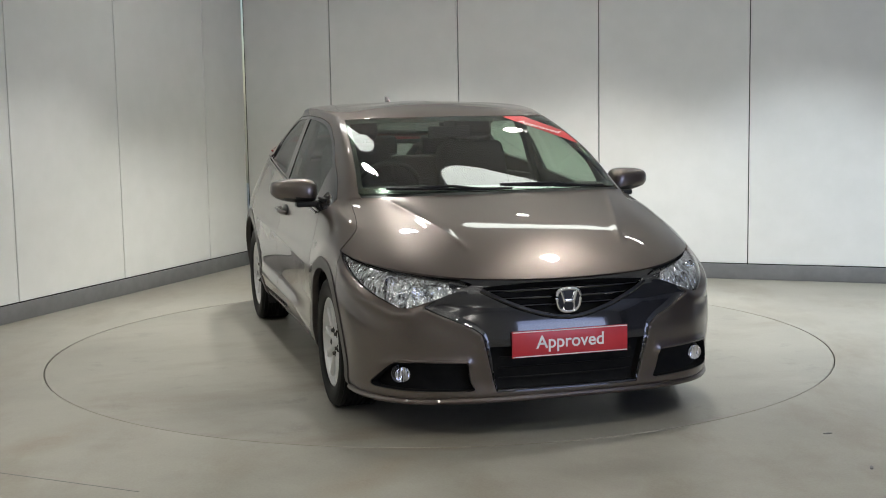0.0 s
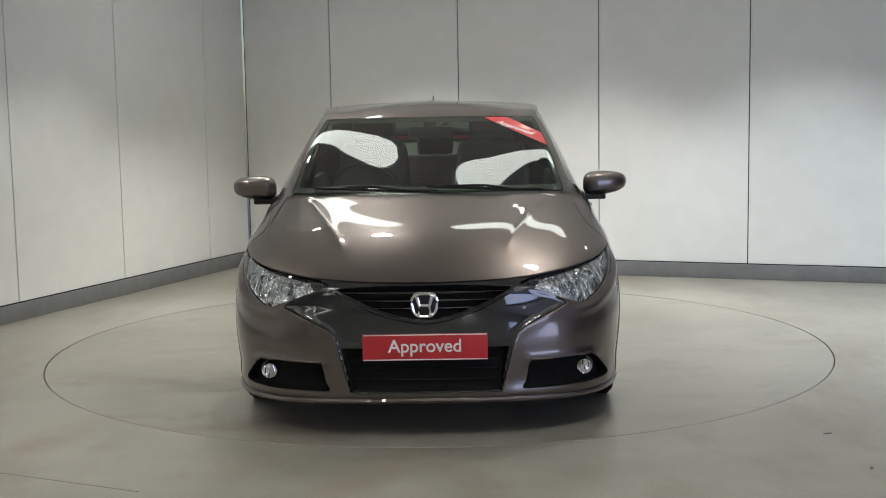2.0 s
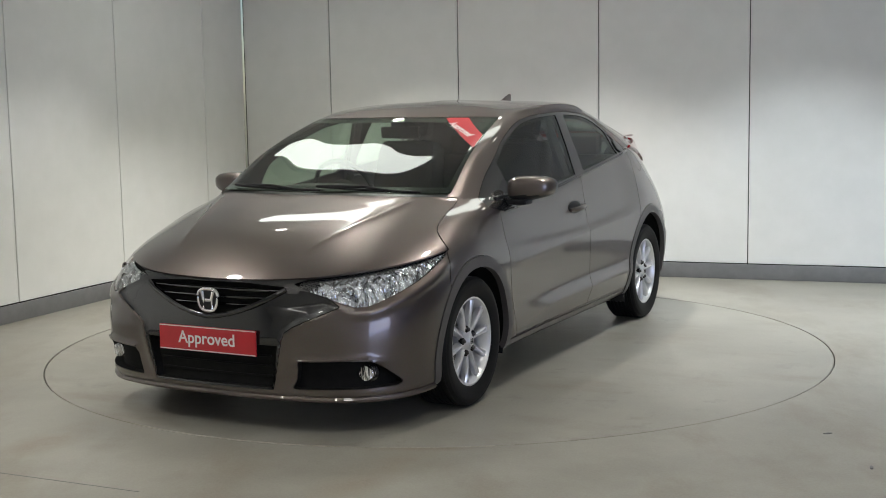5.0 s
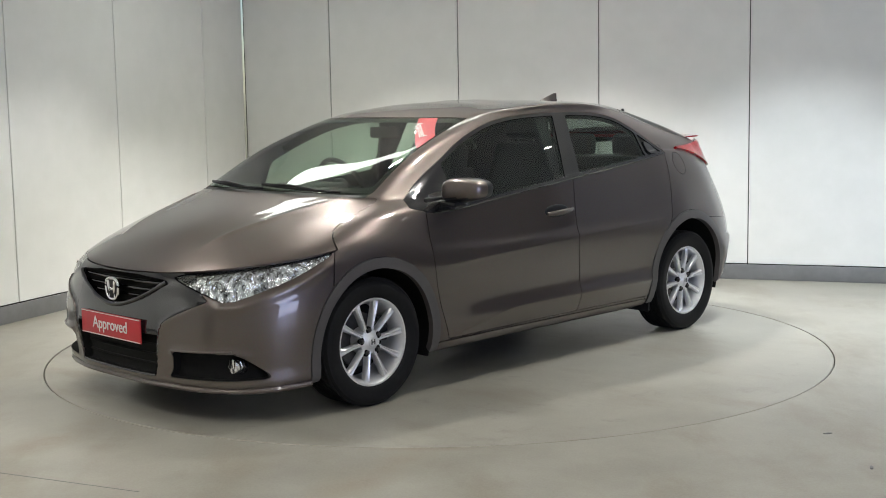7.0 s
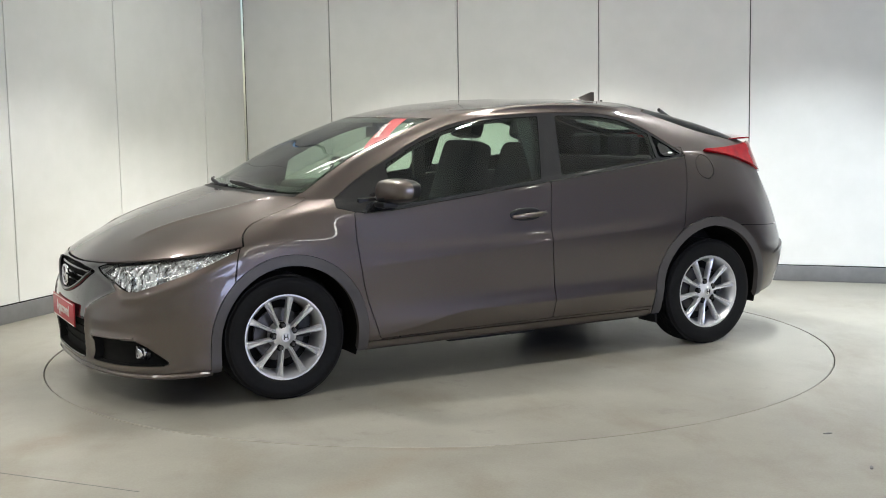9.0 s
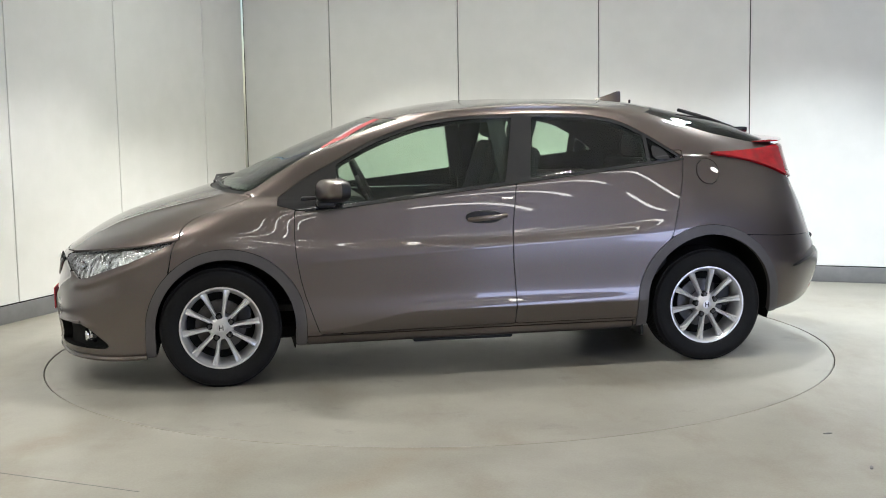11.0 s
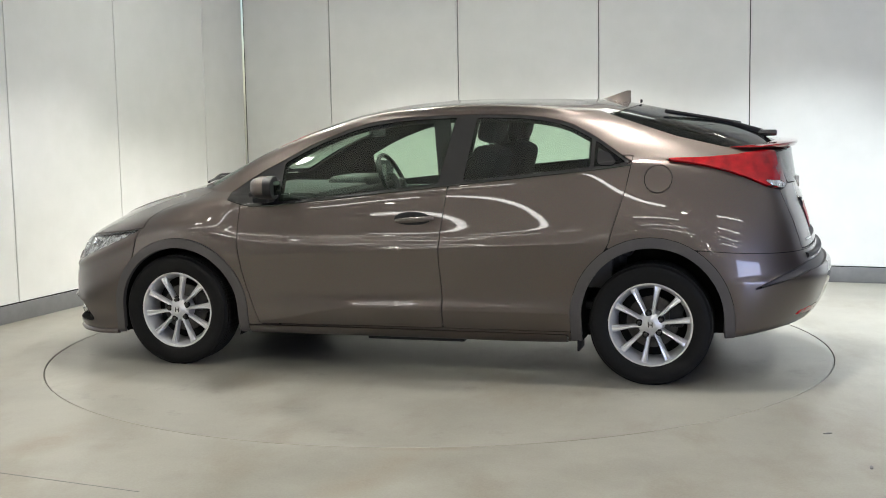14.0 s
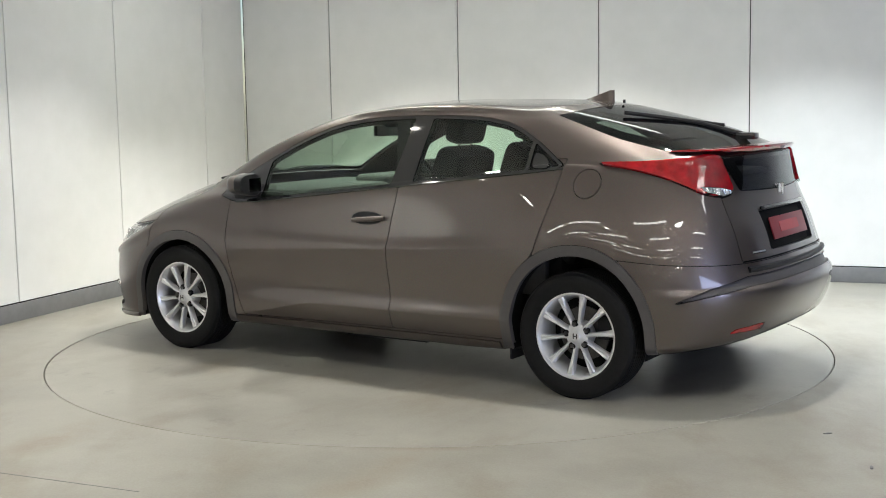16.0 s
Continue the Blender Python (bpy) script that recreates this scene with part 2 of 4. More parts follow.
def panelled_wall(name, along, seams, length, label):
    f = wall_frame(along)
    wall = part(name, box(length, 0.12, CEILING, (length / 2, -0.078, CEILING / 2)), DARKGAP, None)
    wall.matrix_world = f
    tagged(wall, label, "wall", kind="structure")
    edges = [0.012] + seams
    while edges[-1] < length:
        edges.append(edges[-1] + 1.2)
    for a, b in zip(edges, edges[1:]):
        w = min(b, length) - a - 0.008
        p = part("wall_panel", box(w, 0.016, CEILING - SKIRT_H - 0.012, (a + 0.004 + w / 2, -0.008, (CEILING + SKIRT_H) / 2), 0.0025, 1), WALL, wall, smooth=False)
    sk = part("skirting_" + name.split("_")[1], box(length, 0.022, SKIRT_H, (length / 2, 0.011, SKIRT_H / 2), 0.004, 2), SKIRT, None)
    sk.matrix_world = f
    tagged(sk, "low grey painted skirting along the panelled wall", "skirting", kind="structure")
    return f


def room():
    panelled_wall("wall_left", LEFT_DIR, [0.655, 1.865, 3.05], 13.0, "white glossy wall panels with thin dark joints")
    panelled_wall("wall_back", BACK_DIR, [0.845, 2.02, 3.215, 4.40], 10.4, "white glossy wall panels with thin dark joints")
    a = CORNER + LEFT_DIR * 12.98
    b = CORNER + BACK_DIR * 10.38
    # plain unseen walls that close the place behind the camera
    def run(p, q):
        d = q - p
        return d.length, Matrix.Translation((p.x, p.y, 0)) @ Matrix.Rotation(math.atan2(d.y, d.x), 4, "Z")
    c = Vector((b.x + 0.4, a.y))
    length, at = run(b, c)
    # Unseen wall, darkened so that the car's side reflects little light from there.
    w = part("wall_right", box(length, 0.1, CEILING, (length / 2, 0, CEILING / 2)), DARK_REFLECT_WALL, None, smooth=False)
    w.matrix_world = at
    tagged(w, "unseen wall closing the room, made dark grey to darken reflections on the car", "wall", kind="structure")
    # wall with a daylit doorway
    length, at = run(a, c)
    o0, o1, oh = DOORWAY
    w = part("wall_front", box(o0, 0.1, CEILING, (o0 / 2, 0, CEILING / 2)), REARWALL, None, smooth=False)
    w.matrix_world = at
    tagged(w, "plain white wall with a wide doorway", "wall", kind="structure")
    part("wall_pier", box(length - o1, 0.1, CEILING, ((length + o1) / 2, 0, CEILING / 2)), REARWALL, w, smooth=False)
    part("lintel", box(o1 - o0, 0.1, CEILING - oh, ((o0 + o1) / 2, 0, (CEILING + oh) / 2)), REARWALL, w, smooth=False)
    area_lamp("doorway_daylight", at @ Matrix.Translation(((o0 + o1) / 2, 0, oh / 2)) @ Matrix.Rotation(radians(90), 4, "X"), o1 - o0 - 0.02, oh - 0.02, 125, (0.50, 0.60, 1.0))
    # floor with a round opening for the turntable
    bm = bmesh.new()
    n = 128
    inner = [bm.verts.new((TABLE_R * math.cos(6.28318531 * i / n), TABLE_R * math.sin(6.28318531 * i / n), 0)) for i in range(n)]
    low = [bm.verts.new((v.co.x, v.co.y, -0.12)) for v in inner]
    outer = []
    for i in range(n):
        t = 6.28318531 * i / n
        s = 16 / max(abs(math.cos(t)), abs(math.sin(t)))
        outer.append(bm.verts.new((s * math.cos(t), s * math.sin(t), 0)))
    for i in range(n):
        j = (i + 1) % n
        bm.faces.new((inner[i], outer[i], outer[j], inner[j]))
        bm.faces.new((low[i], inner[i], inner[j], low[j]))
    bm.faces.new(low)
    bmesh.ops.recalc_face_normals(bm, faces=bm.faces)
    fl = part("floor", bm, FLOOR, None, smooth=False)
    tagged(fl, "scuffed grey sealed concrete floor round the turntable", "floor", kind="structure")


    for k, (x, y, a) in enumerate(((1.63, -2.126, 20), (1.64, -2.62, 70))):
        chip = [(.016 * math.cos(t) * (1 + .5 * math.sin(2.3 * t + k)), .007 * math.sin(t)) for t in np.linspace(0, 6.2832, 10)[:-1]]
        c = part("grit_flake", prism(chip, 0, .003, 0, Matrix.Rotation(radians(90), 4, "X")), SKIRT, None, smooth=False)
        c.matrix_world = pose(x, y, 0.0005, 0, 0, a)
        tagged(c, "small dark flake of grit on the concrete floor", "grit", "grit on the floor")
    # saw-cut joint in the floor in front of the turntable
    p, q = Vector((-3.4, -1.72)), Vector((-1.12, -2.75))
    d = q - p
    j = part("floor_joint", box(d.length, .003, .002, (d.length / 2, 0, .0005)), SKIRT, None, smooth=False)
    j.matrix_world = Matrix.Translation((p.x, p.y, 0)) @ Matrix.Rotation(math.atan2(d.y, d.x), 4, "Z")
    tagged(j, "thin dark saw-cut joint in the concrete floor", "floor joint", kind="structure")


room()


# ---- turntable ----
def turntable():
    r = TABLE_R - 0.0068
    t = part("turntable", lathe([(0, -0.1), (r, -0.1), (r, -0.003), (r - 0.003, 0.0), (0, 0.0)], 160, Matrix.Rotation(radians(90), 4, "X")), PLATTER, None, angle=30)
    part("edge_ring", lathe([(r - .020, 0.0005), (r - .020, 0.0012), (r - .004, 0.0012), (r - .004, 0.0005)], 160, Matrix.Rotation(radians(90), 4, "X") @ Matrix.Rotation(radians(180), 4, "X"), True), PLATTER, t)
    return tagged(t, "round grey concrete turntable set flush in the floor", "turntable")


TABLE = turntable()


# ---- the car's skin ----
# Rings run from the nose's middle round the side to the tail's middle: x forward, y left, z up.
STATIONS = ("nose", "nose_q", "nose_h", "corner", "front_wheel", "a_post", "door", "b_post", "rear_door", "rear_wheel", "rear_corner", "tail_h", "tail")
UNDER = [(1.95, 0, .17), (1.92, .35, .17), (1.82, .60, .17), (1.62, .72, .17), (1.3, .76, .19), (.85, .76, .19), (.35, .76, .19), (-.25, .76, .19), (-.80, .76, .19), (-1.3, .76, .22), (-1.72, .68, .23), (-1.90, .45, .26), (-1.95, 0, .28)]
LIP = [(2.14, 0, .175), (2.115, .35, .172), (1.995, .66, .165), (1.74, .825, .168), (1.3, .855, .20), (.85, .836, .20), (.35, .825, .203), (-.25, .825, .205), (-.80, .832, .21), (-1.3, .85, .23), (-1.70, .82, .255), (-1.98, .55, .29), (-2.06, 0, .31)]
LOW = [(2.155, 0, .26), (2.13, .35, .26), (2.02, .66, .26), (1.755, .838, .27), (1.3, .872, .30), (.85, .870, .29), (.35, .881, .325), (-.25, .883, .338), (-.80, .884, .345), (-1.3, .872, .32), (-1.74, .838, .35), (-2.05, .55, .39), (-2.13, 0, .41)]
BUMPER = [(2.17, 0, .42), (2.145, .35, .42), (2.035, .66, .43), (1.76, .852, .45), (1.3, .887, .48), (.85, .874, .44), (.35, .872, .43), (-.25, .873, .435), (-.80, .879, .44), (-1.3, .89, .50), (-1.76, .85, .51), (-2.07, .57, .525), (-2.155, 0, .535)]
CREASE = [(2.145, 0, .56), (2.115, .36, .56), (1.995, .66, .57), (1.73, .846, .59), (1.3, .887, .64), (.85, .884, .64), (.35, .883, .645), (-.25, .884, .65), (-.80, .891, .67), (-1.3, .893, .68), (-1.76, .835, .655), (-2.02, .58, .65), (-2.09, 0, .655)]
SHOULDER = [(2.105, 0, .662), (2.065, .36, .67), (1.92, .62, .695), (1.655, .80, .728), (1.3, .862, .77), (.85, .862, .745), (.35, .862, .735), (-.25, .861, .745), (-.80, .864, .775), (-1.3, .862, .84), (-1.74, .785, .82), (-1.97, .57, .80), (-2.05, 0, .80)]
BELT = [(1.82, 0, .832), (1.77, .33, .832), (1.64, .57, .835), (1.48, .72, .838), (1.25, .795, .868), (.90, .828, .885), (.35, .824, .918), (-.25, .814, .968), (-.80, .798, 1.03), (-1.22, .77, 1.075), (-1.68, .71, 1.0), (-1.90, .56, .965), (-1.99, 0, .95)]
COWL = [(1.31, 0, .981), (1.28, .35, .980), (1.215, .58, .974), (1.125, .69, .967), (1.0, .745, .953), (.84, .780, .955), (.35, .795, .985), (-.25, .788, 1.03), (-.80, .768, 1.09), (-1.18, .735, 1.125), (-1.62, .655, 1.12), (-1.86, .52, 1.14), (-1.95, 0, 1.15)]
GLASSMID = [(.88, 0, 1.16), (.86, .33, 1.160), (.83, .54, 1.165), (.765, .640, 1.172), (.60, .680, 1.170), (.45, .708, 1.157), (.20, .72, 1.17), (-.25, .722, 1.185), (-.75, .705, 1.205), (-1.08, .675, 1.225), (-1.38, .60, 1.225), (-1.55, .45, 1.258), (-1.62, 0, 1.285)]
RAIL = [(.43, 0, 1.340), (.41, .30, 1.338), (.38, .485, 1.336), (.315, .585, 1.332), (.12, .625, 1.336), (-.05, .635, 1.348), (-.25, .638, 1.356), (-.45, .637, 1.356), (-.70, .627, 1.348), (-.93, .60, 1.333), (-1.06, .53, 1.345), (-1.13, .40, 1.368), (-1.16, 0, 1.387)]
ROOF = [(.14, 0, 1.404), (.12, .28, 1.401), (.04, .44, 1.393), (-.03, .525, 1.392), (-.14, .55, 1.400), (-.28, .558, 1.406), (-.42, .56, 1.408), (-.54, .555, 1.406), (-.68, .54, 1.399), (-.82, .49, 1.391), (-.92, .42, 1.393), (-.97, .30, 1.404), (-1.0, 0, 1.413)]
CROWN = [(-.08 - .063 * k, 0, 1.432 - .0011 * abs(k - 4)) for k in range(13)]
HOODREAR = [(1.42, 0, .950), (1.39, .345, .9485), (1.29, .58, .944), (1.17, .70, .937)] + [tuple(.22 * a + .78 * b for a, b in zip(p, q)) for p, q in zip(BELT[4:], COWL[4:])]
SCREENLOW = [tuple(.86 * a + .14 * b for a, b in zip(p, q)) for p, q in zip(COWL, GLASSMID)]
RINGS = [UNDER, LIP, LOW, BUMPER, CREASE, SHOULDER, BELT, HOODREAR, COWL, SCREENLOW, GLASSMID, RAIL, ROOF, CROWN]
LEVELS = [0, 1, 2, 3, 4, 5, 6, 6.78, 7, 7.14, 8, 9, 10, 11]


def spline(rows, t, mirror):
    """Catmull-Rom through rows (n, ..., 3) at parameters t; with mirrored ends in y where asked."""
    rows = np.asarray(rows, float)
    flip = np.array([1, -1, 1.0])
    a = rows[1] * flip if mirror else 2 * rows[0] - rows[1]
    b = rows[-2] * flip if mirror else 2 * rows[-1] - rows[-2]
    p = np.concatenate([a[None], rows, b[None]])
    i = np.clip(np.floor(t).astype(int), 0, len(rows) - 2)
    f = (t - i).reshape((-1,) + (1,) * (rows.ndim - 1))
    p0, p1, p2, p3 = p[i], p[i + 1], p[i + 2], p[i + 3]
    return 0.5 * (2 * p1 + (p2 - p0) * f + (2 * p0 - 5 * p1 + 4 * p2 - p3) * f * f + (3 * p1 - p0 - 3 * p2 + p3) * f ** 3)


NU, NV = 450, 225
gu, gv = np.linspace(0, len(STATIONS) - 1, NU), np.linspace(0, LEVELS[-1], NV)
ring_curves = np.stack([spline(r, gu, True) for r in RINGS])
SKIN = spline(ring_curves, np.interp(gv, LEVELS, range(len(LEVELS))), False).transpose(1, 0, 2).copy()
SKIN[:, :, 1] = np.maximum(SKIN[:, :, 1], 0)
SKIN[0, :, 1] = SKIN[-1, :, 1] = 0
SKIN[:, -1, 1] = 0
du, dv = np.gradient(SKIN, axis=0), np.gradient(SKIN, axis=1)
NORMAL = np.cross(dv, du)
NORMAL /= np.maximum(np.linalg.norm(NORMAL, axis=2, keepdims=True), 1e-9)
if NORMAL[NU // 2, NV // 4, 1] < 0:
    NORMAL = -NORMAL
NORMAL[0, :, 1] = NORMAL[-1, :, 1] = 0
U, V = np.meshgrid(gu, gv, indexing="ij")
X, Y, Z = SKIN[..., 0], SKIN[..., 1], SKIN[..., 2]


def rounded(pts, times=2):
    p = np.array(pts, float)
    for _ in range(times):
        q = np.roll(p, -1, 0)
        p = np.stack([0.78 * p + 0.22 * q, 0.22 * p + 0.78 * q], 1).reshape(-1, 2)
    return p


def inside(pts, a, b):
    """Signed distance to a closed outline, positive inside."""
    p = np.asarray(pts, float)
    q = np.roll(p, -1, 0)
    d2 = np.full(a.shape, 1e9)
    odd = np.zeros(a.shape, bool)
    for (x0, y0), (x1, y1) in zip(p, q):
        ex, ey = x1 - x0, y1 - y0
        t = np.clip(((a - x0) * ex + (b - y0) * ey) / max(ex * ex + ey * ey, 1e-12), 0, 1)
        d2 = np.minimum(d2, (a - x0 - t * ex) ** 2 + (b - y0 - t * ey) ** 2)
        if y0 != y1:
            odd ^= ((y0 > b) != (y1 > b)) & (a < ex * (b - y0) / ey + x0)
    return np.sqrt(d2) * np.where(odd, 1, -1)


def cut(*fields):
    return np.minimum.reduce(fields)


def panel(field, offset=0.0, lip=0.012, sides="both"):
    """The skin where field > 0, moved out by offset, with an edge turned in by lip. Returns verts, faces."""
    pos = SKIN + NORMAL * offset
    verts, faces, key = [], [], {}

    def vert(i, j, i2=None, j2=None):
        if i2 is None:
            k = (i, j)
            if k not in key:
                key[k] = len(verts)
                verts.append((pos[i, j], NORMAL[i, j]))
            return key[k]
        k = (i, j, i2, j2) if (i, j) < (i2, j2) else (i2, j2, i, j)
        if k not in key:
            a, b = field[k[0], k[1]], field[k[2], k[3]]
            t = a / (a - b)
            key[k] = len(verts)
            verts.append((pos[k[0], k[1]] * (1 - t) + pos[k[2], k[3]] * t, NORMAL[k[0], k[1]] * (1 - t) + NORMAL[k[2], k[3]] * t))
        return key[k]

    up = field > 0
    cells = up[:-1, :-1] | up[1:, :-1] | up[:-1, 1:] | up[1:, 1:]
    for i, j in np.argwhere(cells):
        loop = [(i, j), (i + 1, j), (i + 1, j + 1), (i, j + 1)]
        face = []
        for a, b in zip(loop, loop[1:] + loop[:1]):
            if up[a]:
                face.append(vert(*a))
            if up[a] != up[b]:
                face.append(vert(*a, *b))
        face = [f for k, f in enumerate(face) if f not in face[:k]]
        if len(face) > 2:
            faces.append(face)
    if not faces:
        return np.zeros((0, 3)), []
    co = np.array([v[0] for v in verts])
    no = np.array([v[1] for v in verts])
    # outward winding
    f0 = faces[len(faces) // 2]
    nn = np.cross(co[f0[1]] - co[f0[0]], co[f0[2]] - co[f0[0]])
    if nn @ no[f0[0]] < 0:
        faces = [f[::-1] for f in faces]
    if lip:
        count = {}
        for f in faces:
            for a, b in zip(f, f[1:] + f[:1]):
                count[(a, b)] = 1
        rim = [(a, b) for a, b in count if (b, a) not in count and not (abs(co[a][1]) < 1e-5 and abs(co[b][1]) < 1e-5)]
        low, extra = {}, []
        for a, b in rim:
            for v in (a, b):
                if v not in low:
                    low[v] = len(co) + len(extra)
                    extra.append(co[v] - no[v] * lip)
            faces.append([b, a, low[a], low[b]])
        if extra:
            co = np.concatenate([co, np.array(extra)])
    if sides == "both":
        n = len(co)
        m = co * [1, -1, 1]
        mid = {k for k in range(n) if abs(co[k][1]) < 1e-5}
        ren = [k if k in mid else n + k for k in range(n)]
        faces = faces + [[ren[k] for k in f][::-1] for f in faces]
        co = np.concatenate([co, m])
    elif sides == "right":
        co = co * [1, -1, 1]
        faces = [f[::-1] for f in faces]
    return co, faces


def skin_part(name, field, mat, parent, label="", offset=0.0, lip=0.012, sides="both"):
    co, faces = panel(field, offset, lip, sides)
    used = sorted({k for f in faces for k in f})
    ren = {k: i for i, k in enumerate(used)}
    me = mesh_of(name, co[used], [[ren[k] for k in f] for f in faces], mat)
    me.set_sharp_from_angle(angle=radians(38))
    ob = new(name, me)
    ob.parent = parent
    if label:
        tagged(ob, label)
    return ob


# ---- outlines on the skin ----
side = (U - 2.95) * 0.15
front = (X - 1.45)
rear = (-1.45 - X)
G = 0.0020


def stadium(cx, cz, r):
    return r - np.hypot(X - cx, np.maximum(Z - cz, 0))


flank = Y - 0.55
arch_f, arch_r = cut(stadium(1.272, .30, .351), flank), cut(stadium(-1.305, .338, .351), flank)
trim_f, trim_r = cut(stadium(1.268, .30, .402), flank), cut(stadium(-1.302, .338, .402), flank)
DLO = rounded([(1.03, .918), (.841, 1.046), (.688, 1.122), (.506, 1.218), (.265, 1.305), (.027, 1.340), (-.263, 1.350), (-.45, 1.350), (-.68, 1.340), (-.856, 1.306), (-1.0, 1.232), (-1.104, 1.163), (-1.205, 1.092), (-.993, 1.066), (-.353, .999), (-.234, .986), (.30, .928), (.695, .886), (.87, .878)], 1)
dlo = cut(inside(DLO, X, Z), side, Y - 0.4)
fglass = cut(dlo - 0.016, inside([(.685, .8), (.685, 1.5), (-.268, 1.5), (-.268, 1.34), (-.188, .95), (-.188, .8)], X, Z))
rglass = cut(dlo - 0.016, inside([(-.378, 1.5), (-.378, 1.34), (-.322, .95), (-.985, .95), (-.985, 1.5)], X, Z))
qglass = cut(dlo - 0.014, -1.005 - X)
rear_grip = inside(rounded([(-1.02, 1.09), (-1.02, 1.165), (-1.075, 1.15), (-1.115, 1.105), (-1.10, 1.088)], 1), X, Z)
below_belt = cut(flank, -dlo - 0.002)
fdoor = cut(inside(rounded([(.905, .96), (.918, .702), (.884, .493), (.812, .285), (.797, .246), (.76, .246), (-.195, .252), (-.229, .252), (-.230, .29), (-.233, .422), (-.214, .63), (-.223, .778), (-.246, .93), (-.262, 1.06)], 1), X, Z), below_belt, -trim_f)
rdoor = cut(inside(rounded([(-.263, 1.06), (-.247, .93), (-.224, .778), (-.215, .63), (-.234, .422), (-.231, .29), (-.230, .252), (-.264, .252), (-.88, .254), (-.94, .254), (-.95, .42), (-1.01, .59), (-1.091, .694), (-1.108, .767), (-1.168, .969), (-1.185, 1.06), (-1.20, 1.16)], 1), X, Z), below_belt, -trim_r)
sill = cut(flank, .238 - Z, .885 - X, X + .88)
fuel = cut(0.067 - np.hypot(X + 1.326, Z - 1.022), flank)
screen = cut((2.80 - U) * .12, (V - 7.10) * .22, (8.99 - V) * .2)
sticker = cut(inside([(.235, 1.36), (.40, 1.345), (.64, 1.225), (.64, 1.175)], Y, Z), screen - .006)
cowl = cut((2.72 - U) * .12, (V - 6.955) * .3, (7.09 - V) * .3)
bonnet = cut((3.50 - .20 * (V - 5.0) - U) * .15, (V - 5.02) * .15, (6.945 - V) * .3)
HEAD = [(1.08, 4.93), (2.0, 4.985), (3.0, 4.985), (3.52, 4.995), (3.0, 4.50), (2.5, 4.16), (2.06, 3.86), (1.72, 4.15), (1.35, 4.6)]
head = inside(rounded(HEAD, 1), U, V) * .15
mask = cut(inside([(-1, .75), (.40, .75), (.47, .66), (.60, .560), (.415, .478), (.378, .452), (.318, .205), (-1, .20)], Y, Z), X - 1.6, -head - .002, (5.0 - V) * .15)
grille = cut(inside(rounded([(-.6, .652), (.37, .655), (.33, .60), (.20, .535), (0, .50), (-.6, .50)], 1), Y, Z), X - 1.6, -head - .003)
lower_grille = cut(inside([(-1, .41), (.350, .398), (.314, .214), (-1, .211)], Y, Z), X - 1.6)
fog = cut(inside(rounded([(.770, .27), (.735, .315), (.70, .335), (.46, .331), (.437, .331), (.434, .30), (.424, .245), (.405, .214), (.43, .211), (.780, .211), (.800, .225)], 1), Y, Z), X - 1.6)
TAIL = [(9.30, 6.80), (9.7, 6.98), (10.3, 7.10), (11.02, 7.10), (11.12, 6.6), (11.22, 6.08), (11.0, 5.93), (10.6, 6.02), (10.2, 6.22), (9.8, 6.47)]
tail = inside(rounded(TAIL, 1), U, V) * .18
tail_clear = cut(inside([(10.6, 6.17), (11.0, 6.17), (11.26, 6.07), (11.02, 5.97), (10.72, 6.05)], U, V) * .18, tail - .002)
rear_screen = inside([(9.92, 9.0), (10.1, 8.0), (10.45, 7.45), (10.9, 7.28), (13, 7.28), (13, 9.0)], U, V) * .18
low_screen = inside([(11.08, 7.0), (11.18, 6.6), (11.33, 6.12), (13, 6.10), (13, 7.02)], U, V) * .18
tailgate = cut((U - 11.0) * .3, (V - 4.12) * .13, (7.2 - V) * .16, -tail - .003, -low_screen - .002, -rear_screen - .002)
shaded_crease = cut(inside([(10.1, 2.87), (10.4, 3.02), (11.0, 3.28), (13, 3.30), (13, 3.66), (11.0, 3.62), (10.5, 3.30), (10.1, 2.90)], U, V) * .15)
plate_recess = cut(.315 - Y, Z - .70, .885 - Z, -1.6 - X)
reflector = inside([(10.74, 1.70), (11.16, 1.66), (11.16, 1.92), (10.80, 1.86)], U, V) * .15
valance = inside([(11.05, .3), (11.16, 1.36), (11.5, 1.50), (13, 1.56), (13, .3)], U, V) * .15

shut = [fdoor, rdoor, dlo, arch_f, arch_r, trim_f, trim_r, fuel, screen, cowl, bonnet, head, mask, fog, tail, rear_screen, low_screen, tailgate, shaded_crease, plate_recess, reflector, sill, valance]


# ---- creases and lips pressed into the skin ----
def fade(v, a, b):
    t = np.clip((v - a) / (b - a), 0, 1)
    return t * t * (3 - 2 * t)


out = np.zeros(U.shape)
crease_y = .57 - .339 * (X - 1.25)
on_bonnet = fade(X, 1.18, 1.30) * (1 - fade(X, 1.80, 1.92)) * fade(V, 5.1, 5.5) * (1 - fade(V, 6.7, 6.95))
out += .008 * np.exp(-np.abs(Y - crease_y) / .022) * on_bonnet
nose = fade(X, 1.45, 1.65) * (1 - fade(V, 4.6, 5.0))
cheek = np.where(mask < 0, np.exp(-(mask / .032) ** 2), 1.0)
out += .008 * np.where(mask < 0, cheek, 0) * nose * fade(Z, .19, .26) * np.where(head > -.004, 0, 1)
out -= .004 * fade(mask, 0, .02) * nose
out += .012 * np.where(fog < 0, np.exp(-(fog / .022) ** 2), 0) * nose * fade(Z, .30, .335)
shelf = np.where(head < 0, np.exp(-((head + .034) / .024) ** 2), 0) * fade(X, 1.45, 1.60) * (1 - fade(V, 4.55, 4.95)) * np.where(mask > -.003, 0, 1)
